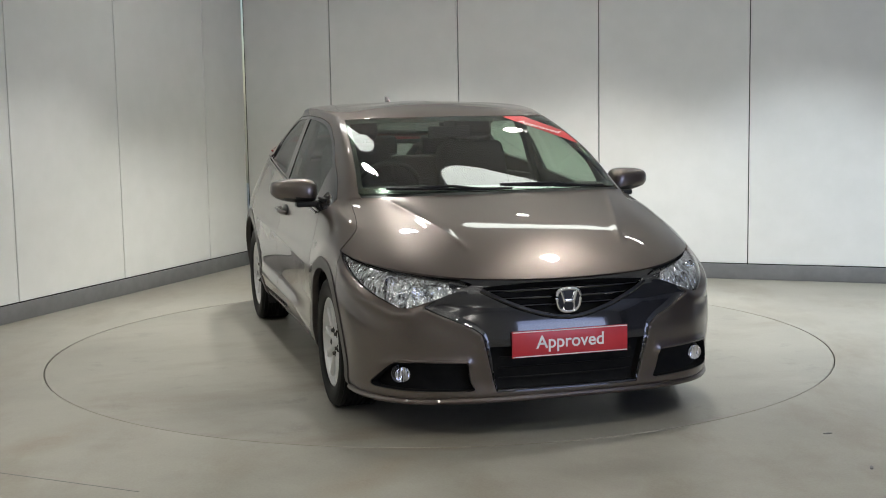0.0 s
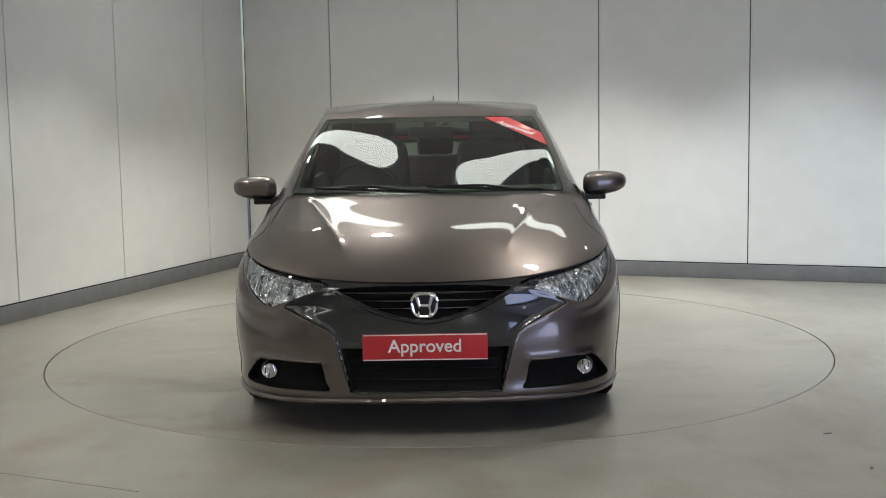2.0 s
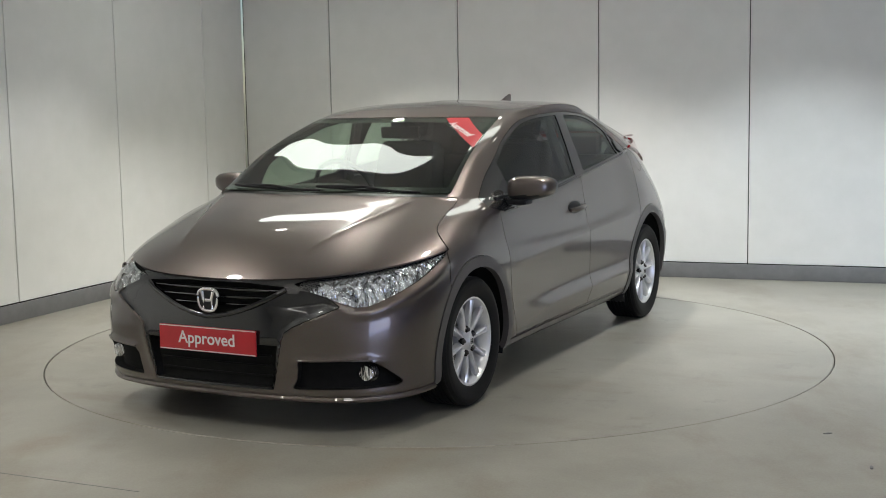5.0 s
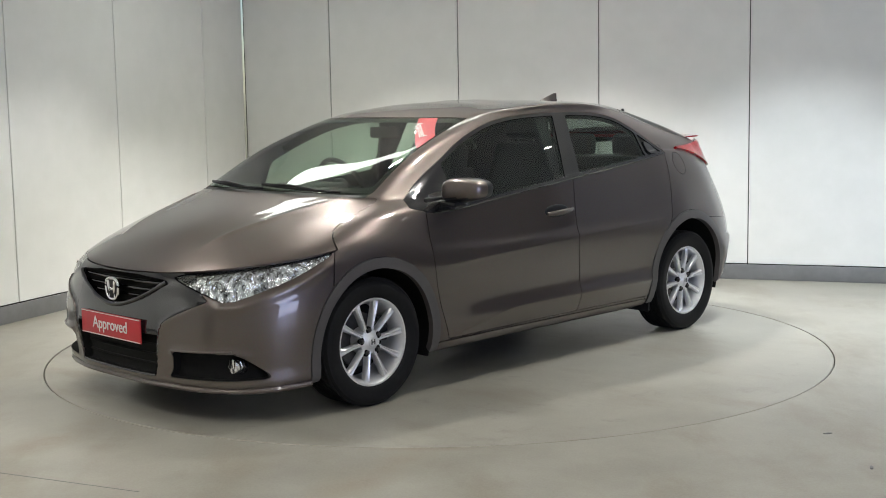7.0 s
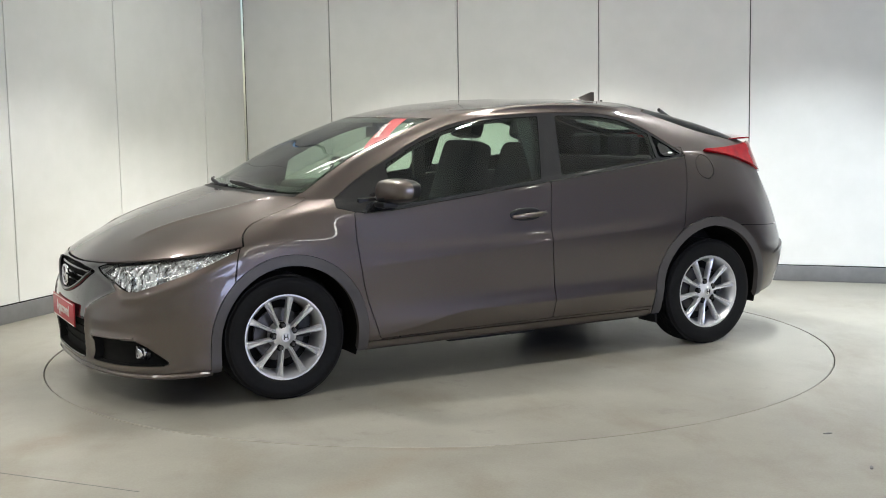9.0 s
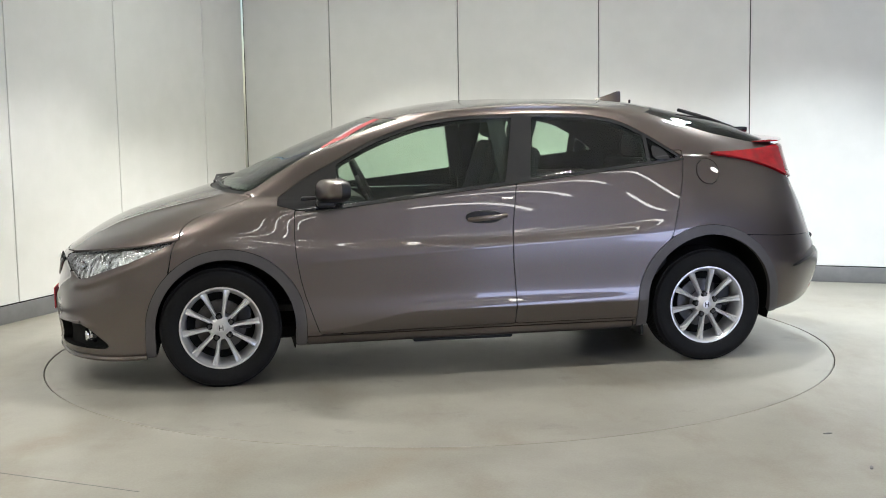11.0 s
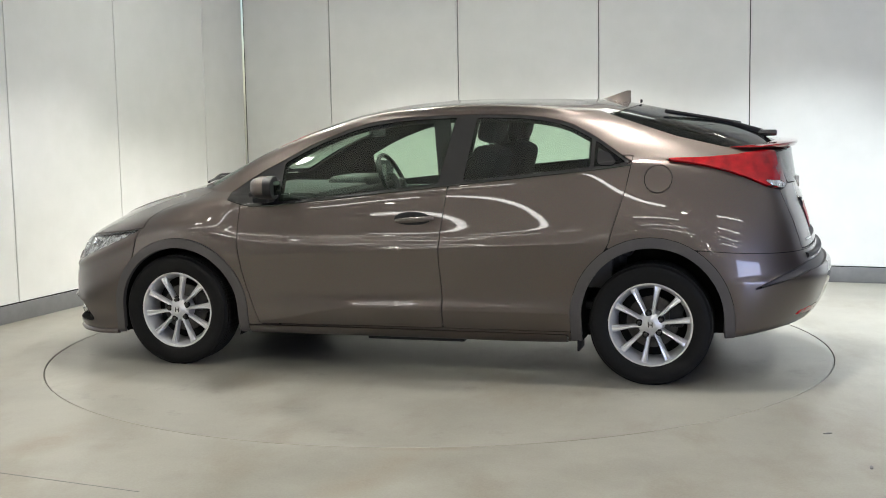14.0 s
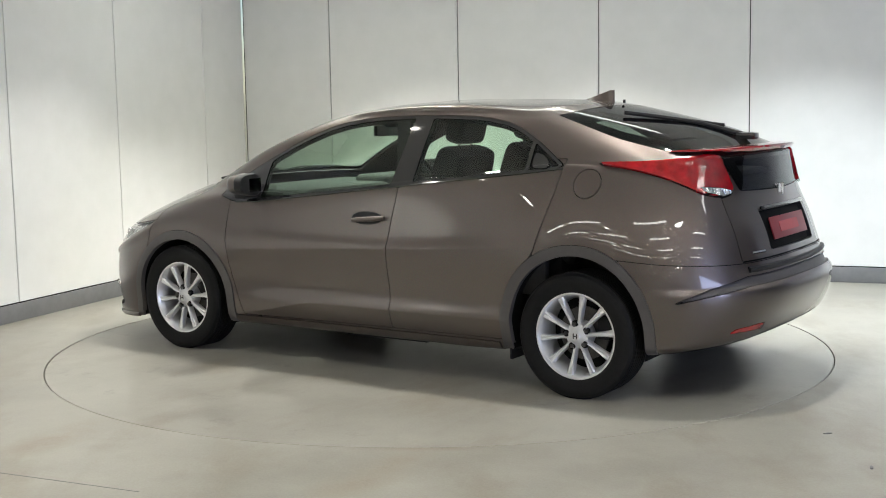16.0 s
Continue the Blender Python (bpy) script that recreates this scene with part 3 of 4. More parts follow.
out += .013 * shelf * fade(U, 1.7, 2.1)
tail_low = fade(-X, 1.62, 1.85)
out += .014 * tail_low * (1 - fade(V, 3.05, 3.35)) * fade(V, .8, 1.4)
on_doors = fade(X, -1.02, -.88) * (1 - fade(X, .78, .88)) * fade(Y, .80, .84)
low_line = .350 - .085 * fade(X, .25, .80)
out += .0035 * np.exp(-np.abs(Z - low_line) / .016) * on_doors
out += .0030 * np.exp(-np.abs(Z - .660 + .05 * X) / .016) * on_doors
SKIN += NORMAL * out[..., None]

# ---- the car ----
CAR = thing("car", "bronze-brown metallic five-door hatchback with silver alloy wheels on the turntable", "car")


def surface(u, v, out=0.0):
    """Place and normal on the left skin at ring parameters."""
    i, j = u / 12 * (NU - 1), v / 11 * (NV - 1)
    i0, j0 = min(int(i), NU - 2), min(int(j), NV - 2)
    a, b = i - i0, j - j0
    w = ((1 - a) * (1 - b), a * (1 - b), (1 - a) * b, a * b)
    ij = ((i0, j0), (i0 + 1, j0), (i0, j0 + 1), (i0 + 1, j0 + 1))
    p = sum(SKIN[k] * s for k, s in zip(ij, w))
    n = sum(NORMAL[k] * s for k, s in zip(ij, w))
    n = n / np.linalg.norm(n)
    return Vector(p + n * out), Vector(n)


def nearest(fn):
    """Grid indices of the skin point where fn is least."""
    return np.unravel_index(np.argmin(fn), fn.shape)


def skin_at(x=None, y=None, z=None, where=None, out=0.0):
    f = np.zeros(U.shape)
    for v, g in ((x, X), (y, Y), (z, Z)):
        if v is not None:
            f = f + (g - v) ** 2
    if where is not None:
        f = f + np.where(where, 0, 100)
    i, j = nearest(f)
    goal = [(k, v) for k, v in enumerate((x, y, z)) if v is not None]
    u, v = gu[i], gv[j]
    if len(goal) == 2:
        for _ in range(5):
            p = surface(u, v)[0]
            pu, pv = surface(u + .01, v)[0] - p, surface(u, v + .01)[0] - p
            jac = np.array([[pu[k], pv[k]] for k, _v in goal]) / .01
            if abs(np.linalg.det(jac)) < 1e-5:
                break
            step = np.clip(np.linalg.solve(jac, [g - p[k] for k, g in goal]), -.06, .06)
            u, v = float(np.clip(u + step[0], 0, 11.98)), float(np.clip(v + step[1], 0, 10.9))
        if abs(u - gu[i]) > .1 or abs(v - gv[j]) > .2:
            u, v = gu[i], gv[j]
    return surface(u, v, out)


def car_shell():
    body_field = cut(*[-s - G for s in shut])
    bumper_f = cut((3.46 - U) * .2, (4.99 - V) * .12, X - 1.2)
    bumper_r = cut((U - 9.3) * .2, (4.06 - V) * .13, -1.2 - X)
    skin_part("body", cut(body_field, -bumper_f - .0015, -bumper_r - .0015, (V - .35) * .1), PAINT, CAR)
    skin_part("front_bumper", cut(body_field, bumper_f - .0015, (V - .35) * .1), PAINT, CAR)
    skin_part("rear_bumper", cut(body_field, bumper_r - .0015, (V - .35) * .1, -reflector - .002), PAINT, CAR)
    skin_part("underbody_edge", cut((.36 - V) * .1, -arch_f, -arch_r), BLACK, CAR, lip=0)
    skin_part("bonnet", cut(bonnet - G), PAINT, CAR)
    skin_part("cowl_panel", cut(cowl - .001), BLACK, CAR, "black plastic cowl below the windscreen", offset=-.006)
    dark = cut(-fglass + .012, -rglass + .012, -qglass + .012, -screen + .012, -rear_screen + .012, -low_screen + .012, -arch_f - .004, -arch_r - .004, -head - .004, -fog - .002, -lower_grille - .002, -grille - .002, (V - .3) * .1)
    # Near-black sheet behind the skin, standing in for the shade in its gaps.
    skin_part("inner_shade_shell", dark, DARKGAP, CAR, offset=-.022, lip=0)
    for s in ("left", "right"):
        fd = skin_part("front_door", cut(fdoor - G), PAINT, CAR, sides=s)
        rd = skin_part("rear_door", cut(rdoor - G), PAINT, CAR, sides=s)
        skin_part("sill", cut(sill - .0015, -arch_f, -arch_r, -trim_f - .002, -trim_r - .002, (V - .3) * .1), PAINT, CAR, offset=.004, sides=s)
        skin_part("arch_trim", cut(trim_f - .001, -arch_f, (V - .92) * .1), TRIM, CAR, "dark grey plastic wheel arch trim", offset=.005, lip=.03, sides=s)
        skin_part("arch_trim", cut(trim_r - .001, -arch_r, (V - .92) * .1), TRIM, CAR, "dark grey plastic wheel arch trim", offset=.005, lip=.03, sides=s)
        skin_part("window_surround", cut(dlo - .001, -fglass, -rglass, -qglass), GLOSSBLACK, CAR, "black window surround with black door posts", offset=-.001, sides=s)
        skin_part("front_window", fglass, SIDE_GLASS, fd, "green-tinted side window", offset=-.005, lip=0, sides=s)
        skin_part("rear_window", rglass, SIDE_GLASS, rd, "green-tinted side window", offset=-.005, lip=0, sides=s)
        skin_part("quarter_window", qglass, PRIVACY, CAR, "small triangular quarter window", offset=-.005, lip=0, sides=s)
        skin_part("rear_handle", cut(rear_grip, dlo - .004), GLOSSBLACK, rd, "gloss black hidden rear door handle", offset=.006, sides=s)
        hl = skin_part("headlight", cut(head - .002), LENS, CAR, "clear headlight with bright faceted reflector", lip=.0, sides=s)
        skin_part("reflector", cut(head - .001), LENSWHITE, hl, offset=-.022, lip=0, sides=s)
        skin_part("lamp_bezel", cut(head - .001, (1.34 - U + .35 * (V - 4.6)) * .15), GLOSSBLACK, hl, "smoked inner lamp bezel", offset=-.012, sides=s)
        tl = skin_part("tail_light", cut(tail - .002, -tail_clear - .001), LENSRED, CAR, "red tail light", offset=.014, lip=.022, sides=s)
        skin_part("reversing_light", cut(tail_clear - .001), LENSWHITE, tl, "clear reversing light", offset=.014, sides=s)
        skin_part("fog_recess", cut(fog - .001), DARKGAP, CAR, "black fog lamp recess", offset=-.045, lip=-.045, sides=s)
        skin_part("rear_reflector", cut(reflector - .001), LENSRED, CAR, "red bumper reflector", offset=.001, sides=s)
    skin_part("fuel_flap", cut(fuel - .002), PAINT, CAR, sides="left")
    skin_part("quarter_patch", cut(fuel + G), PAINT, CAR, sides="right")
    skin_part("windscreen", screen - .001, SCREEN_GLASS, CAR, "windscreen with green tint", lip=.004)
    st = skin_part("sticker_band", sticker, RED, CAR, "red diagonal windscreen sticker reading Approved", offset=.0008, lip=0, sides="left")
    p0, n0 = skin_at(y=.36, z=1.306, where=U < 3)
    p1, n1 = skin_at(y=.565, z=1.232, where=U < 3)
    ax = (p1 - p0).normalized()
    nz = ((n0 + n1) / 2)
    nz = (nz - ax * nz.dot(ax)).normalized()
    ay = nz.cross(ax)
    o = (p0 + p1) / 2 + nz * .0065
    lettering("Approved", .060, WHITE, st, Matrix(((ax.x, ay.x, nz.x, o.x), (ax.y, ay.y, nz.y, o.y), (ax.z, ay.z, nz.z, o.z), (0, 0, 0, 1))))
    skin_part("windscreen_border", cut(screen - .001, .028 - screen), GLOSSBLACK, CAR, offset=-.006, lip=0)
    skin_part("rear_screen", cut(rear_screen - .002), PRIVACY, CAR, "dark rear window", lip=.005)
    skin_part("rear_screen_border", cut(rear_screen - .002, .075 - rear_screen), GLOSSBLACK, CAR, offset=-.006, lip=0)
    skin_part("lower_screen_border", cut(low_screen - .002, .03 - low_screen), GLOSSBLACK, CAR, offset=-.006, lip=0)
    skin_part("lower_rear_screen", cut(low_screen - .001), PRIVACY, CAR, "dark lower rear window", lip=.005)
    skin_part("tailgate", cut(tailgate - G, -plate_recess - .001), PAINT, CAR)
    skin_part("plate_recess", cut(plate_recess - .001), BLACK, CAR, offset=-.036, lip=-.036)
    # Body-coloured crease in the bumper; its shade is put in as dark grey.
    skin_part("bumper_crease_shade", cut(shaded_crease - .001), TRIM, CAR, "shaded crease in the rear bumper, drawn as a dark grey recess", offset=-.012, lip=-.012)
    skin_part("rear_valance", cut(valance - .001, (V - .35) * .1), BLACK, CAR, "black plastic valance under the rear bumper", offset=-.004)
    skin_part("grille_mask", cut(mask - .001, -grille - .001, -lower_grille - .001), GLOSSBLACK, CAR, "gloss black grille surround", offset=.002)
    skin_part("upper_grille", cut(grille - .001), DARKGAP, CAR, "recessed black upper grille", offset=-.030, lip=-.032)
    skin_part("lower_grille", cut(lower_grille - .001), DARKGAP, CAR, "black lower air intake", offset=-.035, lip=-.037)


car_shell()


# grille bars, badge and plates
def front_details():
    for k, z in enumerate((.625, .592, .560)):
        pts = []
        ymax = (.35, .31, .25)[k]
        for s in np.linspace(-1, 1, 21):
            p, n = skin_at(y=abs(s) * ymax, z=z, where=X > 1.6, out=-.014)
            pts.append((p.x, math.copysign(abs(s) * ymax, s), z))
        part("grille_bar", tube(pts, .0065, 8), SMOKED, CAR)
    pts = []
    for s in np.linspace(-1, 1, 33):
        y = abs(s) * .37
        z = .508 + .125 * abs(s) ** 1.7
        p, n = skin_at(y=y, z=z, where=X > 1.6, out=.004)
        pts.append((p.x, math.copysign(y, s), z))
    part("grille_strip", tube(pts, [.011] * 33, 10), SMOKED, CAR, "gloss smile-shaped grille strip")
    for k, z in enumerate((.255, .30, .345)):
        pts = []
        for s in np.linspace(-1, 1, 13):
            p, n = skin_at(y=abs(s) * .30, z=z, where=X > 1.6, out=-.028)
            pts.append((p.x, s * .30, z))
        part("intake_bar", tube(pts, .005, 6), DARKGAP, CAR)
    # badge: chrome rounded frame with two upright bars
    bx = skin_at(y=0, z=.575, where=X > 1.6)[0].x + .012
    outline = [tuple(p) for p in rounded([(-.058, .048), (.058, .048), (.045, -.048), (-.045, -.048)], 3)]
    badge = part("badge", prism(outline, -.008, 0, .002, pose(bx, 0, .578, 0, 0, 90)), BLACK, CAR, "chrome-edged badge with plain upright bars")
    ring = outline + outline[:1]
    part("badge_frame", tube([(bx + .004, x, .578 + z) for x, z in ring], .0075, 8), CHROME, badge)
    for s in (-1, 1):
        part("badge_bar", tube([(bx + .005, s * .031, .615), (bx + .007, s * .021, .578), (bx + .005, s * .024, .537)], [.0095, .008, .0085], 8), CHROME, badge)
    part("badge_bridge", box(.008, .036, .013, (bx + .005, 0, .577), .003), CHROME, badge)
    # show plate
    px = 2.172
    plate = part("show_plate", box(.008, .52, .112, (px, 0, .405), .002), RED, CAR, "red show plate reading Approved")
    part("plate_rim", box(.001, .516, .004, (px + .0048, 0, .353)), WHITE, plate)
    part("plate_rim", box(.001, .516, .004, (px + .0048, 0, .457)), WHITE, plate)
    lettering("Approved", .076, WHITE, plate, Matrix(((0, 0, 1, px + .0058), (1, 0, 0, 0), (0, 1, 0, .408), (0, 0, 0, 1))))
    # fog lamps
    for s in (-1, 1):
        m = pose(1.926, s * .682, .272, 0, 0, 90 if s > 0 else 90) @ Matrix.Rotation(radians(180), 4, "Z")
        lamp = part("fog_lamp", lathe([(0, -.012), (.026, -.008), (.032, .004), (.032, .05), (0, .05)], 28, m), LENSWHITE, CAR, "round clear fog lamp")
        part("fog_ring", lathe([(.032, -.004), (.040, -.004), (.042, .012), (.032, .012)], 28, m, True), GLOSSBLACK, lamp)
        # silver blade above the fog recess
        pts = []
        for t in np.linspace(0, 1, 9):
            p, n = skin_at(y=.44 + .27 * t, z=.338 + .006 * t, where=X > 1.6, out=.002)
            pts.append((p.x, s * p.y, p.z))
        part("fog_blade", tube(pts, .005, 8), PAINT, CAR)
    # headlamp projectors
    for s in (-1, 1):
        for y, z in ((.62, .625), (.71, .66)):
            p, n = skin_at(y=y, z=z, where=X > 1.6, out=-.012)
            q = n.copy()
            q.y *= s
            m = Matrix.Translation((p.x, s * p.y, p.z)) @ (Vector((1, .25 * s, 0))).to_track_quat("Y", "Z").to_matrix().to_4x4()
            bowl = part("projector", lathe([(.020, -.010), (.024, -.002), (.027, .003), (.029, .001), (.024, -.010), (.021, -.014)], 28, m, True), CHROME, CAR, "chrome headlamp projector ring")
            part("projector_lens", lathe([(0, .002), (.010, 0), (.017, -.004), (.021, -.010), (0, -.012)], 24, m), LENSWHITE, bowl)
    # splitter lip
    pts = []
    for t in np.linspace(0, 3.2, 30):
        p, n = surface(t, 1.05, .006)
        pts.append(p)
    pts = [(p.x, -p.y, p.z) for p in pts[::-1][:-1]] + [tuple(p) for p in pts]
    part("splitter", tube(pts, .014, 8), PAINT, CAR)


front_details()


def wheel_proto():
    """A wheel round the local y axis, its face towards +y."""
    SMALL = Matrix.Diagonal((.945, 1, .945, 1))
    rim = part("wheel", lathe([(.190, -.09), (.206, -.085), (.213, -.06), (.198, -.04), (.190, .02), (.200, .062), (.2165, .078), (.222, .084), (.2215, .090), (.2135, .090), (.206, .080), (.193, .055), (.186, .02), (.186, -.09)], 72, SMALL, True), ALLOY, CAR, "silver ten-spoke alloy wheel with black tyre")
    R = .305
    prof = [(.193, -.085), (.225, -.098), (.262, -.104), (.290, -.099), (.300, -.086)]
    for k in range(-3, 4):
        y = k * .0245
        prof += [(R, y - .009), (R, y + .009), (R - .007, y + .010), (R - .007, y + .0145)]
    prof += [(.300, .088), (.290, .1), (.277, .1035), (.274, .1045), (.260, .1045), (.242, .101), (.224, .098), (.2115, .093), (.205, .084), (.194, .07)]
    part("tyre", lathe(prof, 96, None, True), RUBBER, rim, "black rubber tyre")
    part("brake_disc", lathe([(.05, -.01), (.128, -.03), (.130, -.024), (.130, -.012), (.05, -.008)], 48, None, True), DISC, rim)
    part("caliper", box(.07, .05, .12, (-.12, 0, .04), .012), BLACK, rim)
    # Near-black disc for the shade behind the spokes.
    part("drum_back", lathe([(0, -.05), (.188, -.05), (.188, -.045), (0, -.045)], 40), DARKGAP, rim)
    part("hub", lathe([(0, .082), (.028, .083), (.034, .080), (.04, .074), (.062, .066), (.07, .05), (.07, .0), (0, 0)], 40, SMALL), ALLOY, rim)
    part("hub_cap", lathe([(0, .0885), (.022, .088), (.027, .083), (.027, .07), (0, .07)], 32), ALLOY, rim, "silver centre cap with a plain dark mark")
    mark = box(.0045, .002, .026, (-.009, .0895, 0))
    for piece in (box(.0045, .002, .026, (.009, .0895, 0)), box(.016, .002, .0045, (0, .0895, 0))):
        tmp = bpy.data.meshes.new("tmp")
        piece.to_mesh(tmp)
        piece.free()
        mark.from_mesh(tmp)
        bpy.data.meshes.remove(tmp)
    part("cap_mark", mark, BLACK, rim, smooth=False)
    # spoke
    bm = bmesh.new()
    loops = []
    for r, w, y, d in ((.047, .0125, .070, .030), (.080, .0090, .074, .034), (.123, .0105, .078, .034), (.165, .0140, .081, .030), (.189, .0180, .081, .026), (.198, .022, .078, .02)):
        loops.append([bm.verts.new((q, h, r)) for q, h in ((-w, y - d), (-w, y - .007), (-w * .6, y), (0, y - .0035), (w * .6, y), (w, y - .007), (w, y - d))])
    for a, b in zip(loops, loops[1:]):
        for k in range(7):
            bm.faces.new((a[k], a[(k + 1) % 7], b[(k + 1) % 7], b[k]))
    bm.faces.new(loops[0][::-1])
    bm.faces.new(loops[-1])
    bmesh.ops.recalc_face_normals(bm, faces=bm.faces)
    spoke = part("spoke", bm, ALLOY, rim, angle=30)
    for k in range(10):
        ob = spoke if k == 0 else new("spoke", spoke.data)
        ob.parent = rim
        ob.matrix_local = Matrix.Rotation(radians(36 * k + 26), 4, "Y")
    nut = part("wheel_nut", lathe([(0, .083), (.007, .083), (.0095, .079), (.0095, .05), (.0095, .05)], 12, Matrix.Translation((0, 0, .057))), DISC, rim)
    # Flat dark discs drawn for the shade in the nut holes.
    pocket = part("nut_pocket_shade", lathe([(0, .0715), (.0165, .0715), (.0175, .0705), (.0175, .06)], 16, Matrix.Translation((0, 0, .057))), DARKGAP, rim)
    for k in range(5):
        ob = nut if k == 0 else new("wheel_nut", nut.data)
        ob.parent = rim
        turn = Matrix.Rotation(radians(72 * k + 10), 4, "Y")
        ob.matrix_local = turn
        oc = pocket if k == 0 else new("nut_pocket_shade", pocket.data)
        oc.parent = rim
        oc.matrix_local = turn
    return rim


def wheels():
    w = wheel_proto()
    poses = [pose(1.2975, .768, .303), pose(-1.2975, .768, .303), pose(1.2975, -.768, .303, 0, 20, 180), pose(-1.2975, -.768, .303, 0, 5, 180)]
    w.matrix_local = poses[0]
    for m in poses[1:]:
        copy_thing(w, m)
    # dark wheel housings
    for x, z in ((1.272, .30), (-1.305, .338)):
        for s in (-1, 1):
            bm = bmesh.new()
            a0 = [(x + .366 * math.cos(t), z + .366 * math.sin(t)) for t in np.linspace(-.35, math.pi + .35, 25)]
            v0 = [bm.verts.new((p, s * .845, q)) for p, q in a0]
            v1 = [bm.verts.new((p, s * .52, q)) for p, q in a0]
            for k in range(24):
                bm.faces.new((v0[k], v0[k + 1], v1[k + 1], v1[k]))
            bm.faces.new(v1)
            bmesh.ops.recalc_face_normals(bm, faces=bm.faces)
            part("wheel_housing", bm, DARKGAP, CAR)
    part("underbody", box(3.3, 1.30, .06, (.10, 0, .23), .02), DARKGAP, CAR, "dark flat underbody")
    part("underbody_tray", box(.55, .30, .05, (.0, .45, .155), .01), BLACK, CAR)
    for s in (-1, 1):
        part("mud_flap", box(.012, .16, .085, (-.935, s * .76, .195), .004), BLACK, CAR)
    part("axle_beam", tube([(-1.3, -.6, .29), (-1.3, .6, .29)], .04, 10), DARKGAP, CAR)


wheels()


def ellipsoid(rx, ry, rz, power=2.6, nu=28, nv=18):
    """A rounded-box shape."""
    bm = bmesh.new()
    def sg(v, e):
        return math.copysign(abs(v) ** e, v)
    e = 2 / power
    rows = []
    for j in range(nv + 1):
        a = -math.pi / 2 + math.pi * j / nv
        if j in (0, nv):
            rows.append([bm.verts.new((0, 0, rz * sg(math.sin(a), e)))])
        else:
            rows.append([bm.verts.new((rx * sg(math.cos(a), e) * sg(math.cos(b), e), ry * sg(math.cos(a), e) * sg(math.sin(b), e), rz * sg(math.sin(a), e))) for b in (6.28318531 * i / nu for i in range(nu))])
    for a, b in zip(rows, rows[1:]):
        for i in range(nu):
            q = [a[i % len(a)], a[(i + 1) % nu % len(a)], b[(i + 1) % nu % len(b)], b[i % len(b)]]
            q = [v for k, v in enumerate(q) if v not in q[:k]]
            if len(q) > 2:
                bm.faces.new(q)
    bmesh.ops.recalc_face_normals(bm, faces=bm.faces)
    return bm


def side_details():
    for s in (-1, 1):
        # mirror
        bm = ellipsoid(.085, .115, .072, 3.0)
        for v in bm.verts:
            k = (v.co.y + .112) / .224
            v.co.x = min(v.co.x, .085) if v.co.x > 0 else max(v.co.x, -.045)
            v.co.x -= .05 * k
            v.co.z *= 1.0 - .32 * k
            v.co.z += .012 * k
        bm.transform(Matrix.Translation((.735, .922, .978)) @ Matrix.Diagonal((1, 1, 1, 1)))
        if s < 0:
            bm.transform(Matrix.Diagonal((1, -1, 1, 1)))
            bmesh.ops.reverse_faces(bm, faces=bm.faces)
        under = bm.copy()
        for b, keep in ((bm, False), (under, True)):
            b.normal_update()
            gone = [f for f in b.faces if (f.calc_center_median().z < .950 or f.normal.x < -.35 or f.calc_center_median().x < .695) != keep]
            bmesh.ops.delete(b, geom=gone, context="FACES")
        mirror = part("door_mirror", bm, PAINT, CAR, "body-coloured door mirror on black foot")
        part("mirror_underside", under, BLACK, mirror, "black lower mirror shell")
        part("mirror_foot", box(.09, .15, .030, (.752, s * .845, .916), .013, 3, None), BLACK, mirror)
        part("mirror_base", box(.15, .03, .05, (.80, s * .785, .925), .012, 3), BLACK, mirror)
        part("mirror_glass", box(.004, .15, .075, (.664, s * .915, .98), .002, 2, None), SMOKED, mirror)
        # handles
        for x, z in ((-.083, .817),):
            p, n = skin_at(x=x, z=z, where=Y > .6)
            # Black oval painted for the shade in the body-coloured handle recess.
            cup = ellipsoid(.102, .012, .040, 2.2)
            cup.transform(Matrix.Translation((x + .012, s * (p.y - .003), z - .002)))
            hb = part("handle_cup_shade", cup, BLACK, CAR)
            bar = tube([(x + .10, s * (p.y + .010), z - .008), (x + .05, s * (p.y + .030), z - .004), (x, s * (p.y + .034), z), (x - .06, s * (p.y + .033), z + .004), (x - .105, s * (p.y + .012), z + .008)], [.010, .0135, .014, .0135, .011], 12)
            part("door_handle", bar, PAINT, CAR)
        # waist mouldings under the windows
        pts = []
        for t in np.linspace(.86, -1.19, 40):
            z = np.interp(t, [-1.205, -.993, -.353, -.234, .30, .695, .87], [1.092, 1.066, .999, .986, .928, .886, .878])
            p, n = skin_at(x=t, z=z, where=Y > .6, out=.003)
            pts.append((p.x, s * p.y, p.z))
        part("waist_moulding", tube(pts, .006, 6), GLOSSBLACK, CAR)
    # roof aerial fin
    bm = bmesh.new()
    sec = []
    for x, h, w in ((-.885, .0, .026), (-.93, .014, .034), (-.985, .034, .032), (-1.04, .056, .022), (-1.07, .068, .013), (-1.092, .069, .009), (-1.088, .0, .030)):
        base = 1.400 + .06 * (x + 1.02)
        sec.append([bm.verts.new((x, y, base + z)) for y, z in ((-w, 0), (-w * .55, h * .5), (-.004, h), (.004, h), (w * .55, h * .5), (w, 0))])
    for a, b in zip(sec, sec[1:]):
        for k in range(5):
            bm.faces.new((a[k], a[k + 1], b[k + 1], b[k]))
    bmesh.ops.recalc_face_normals(bm, faces=bm.faces)
    part("aerial_fin", bm, PAINT, CAR, "small body-coloured roof fin aerial")
    part("washer_jet", box(.012, .014, .02, (-1.15, 0, 1.405), .004), BLACK, CAR)


side_details()


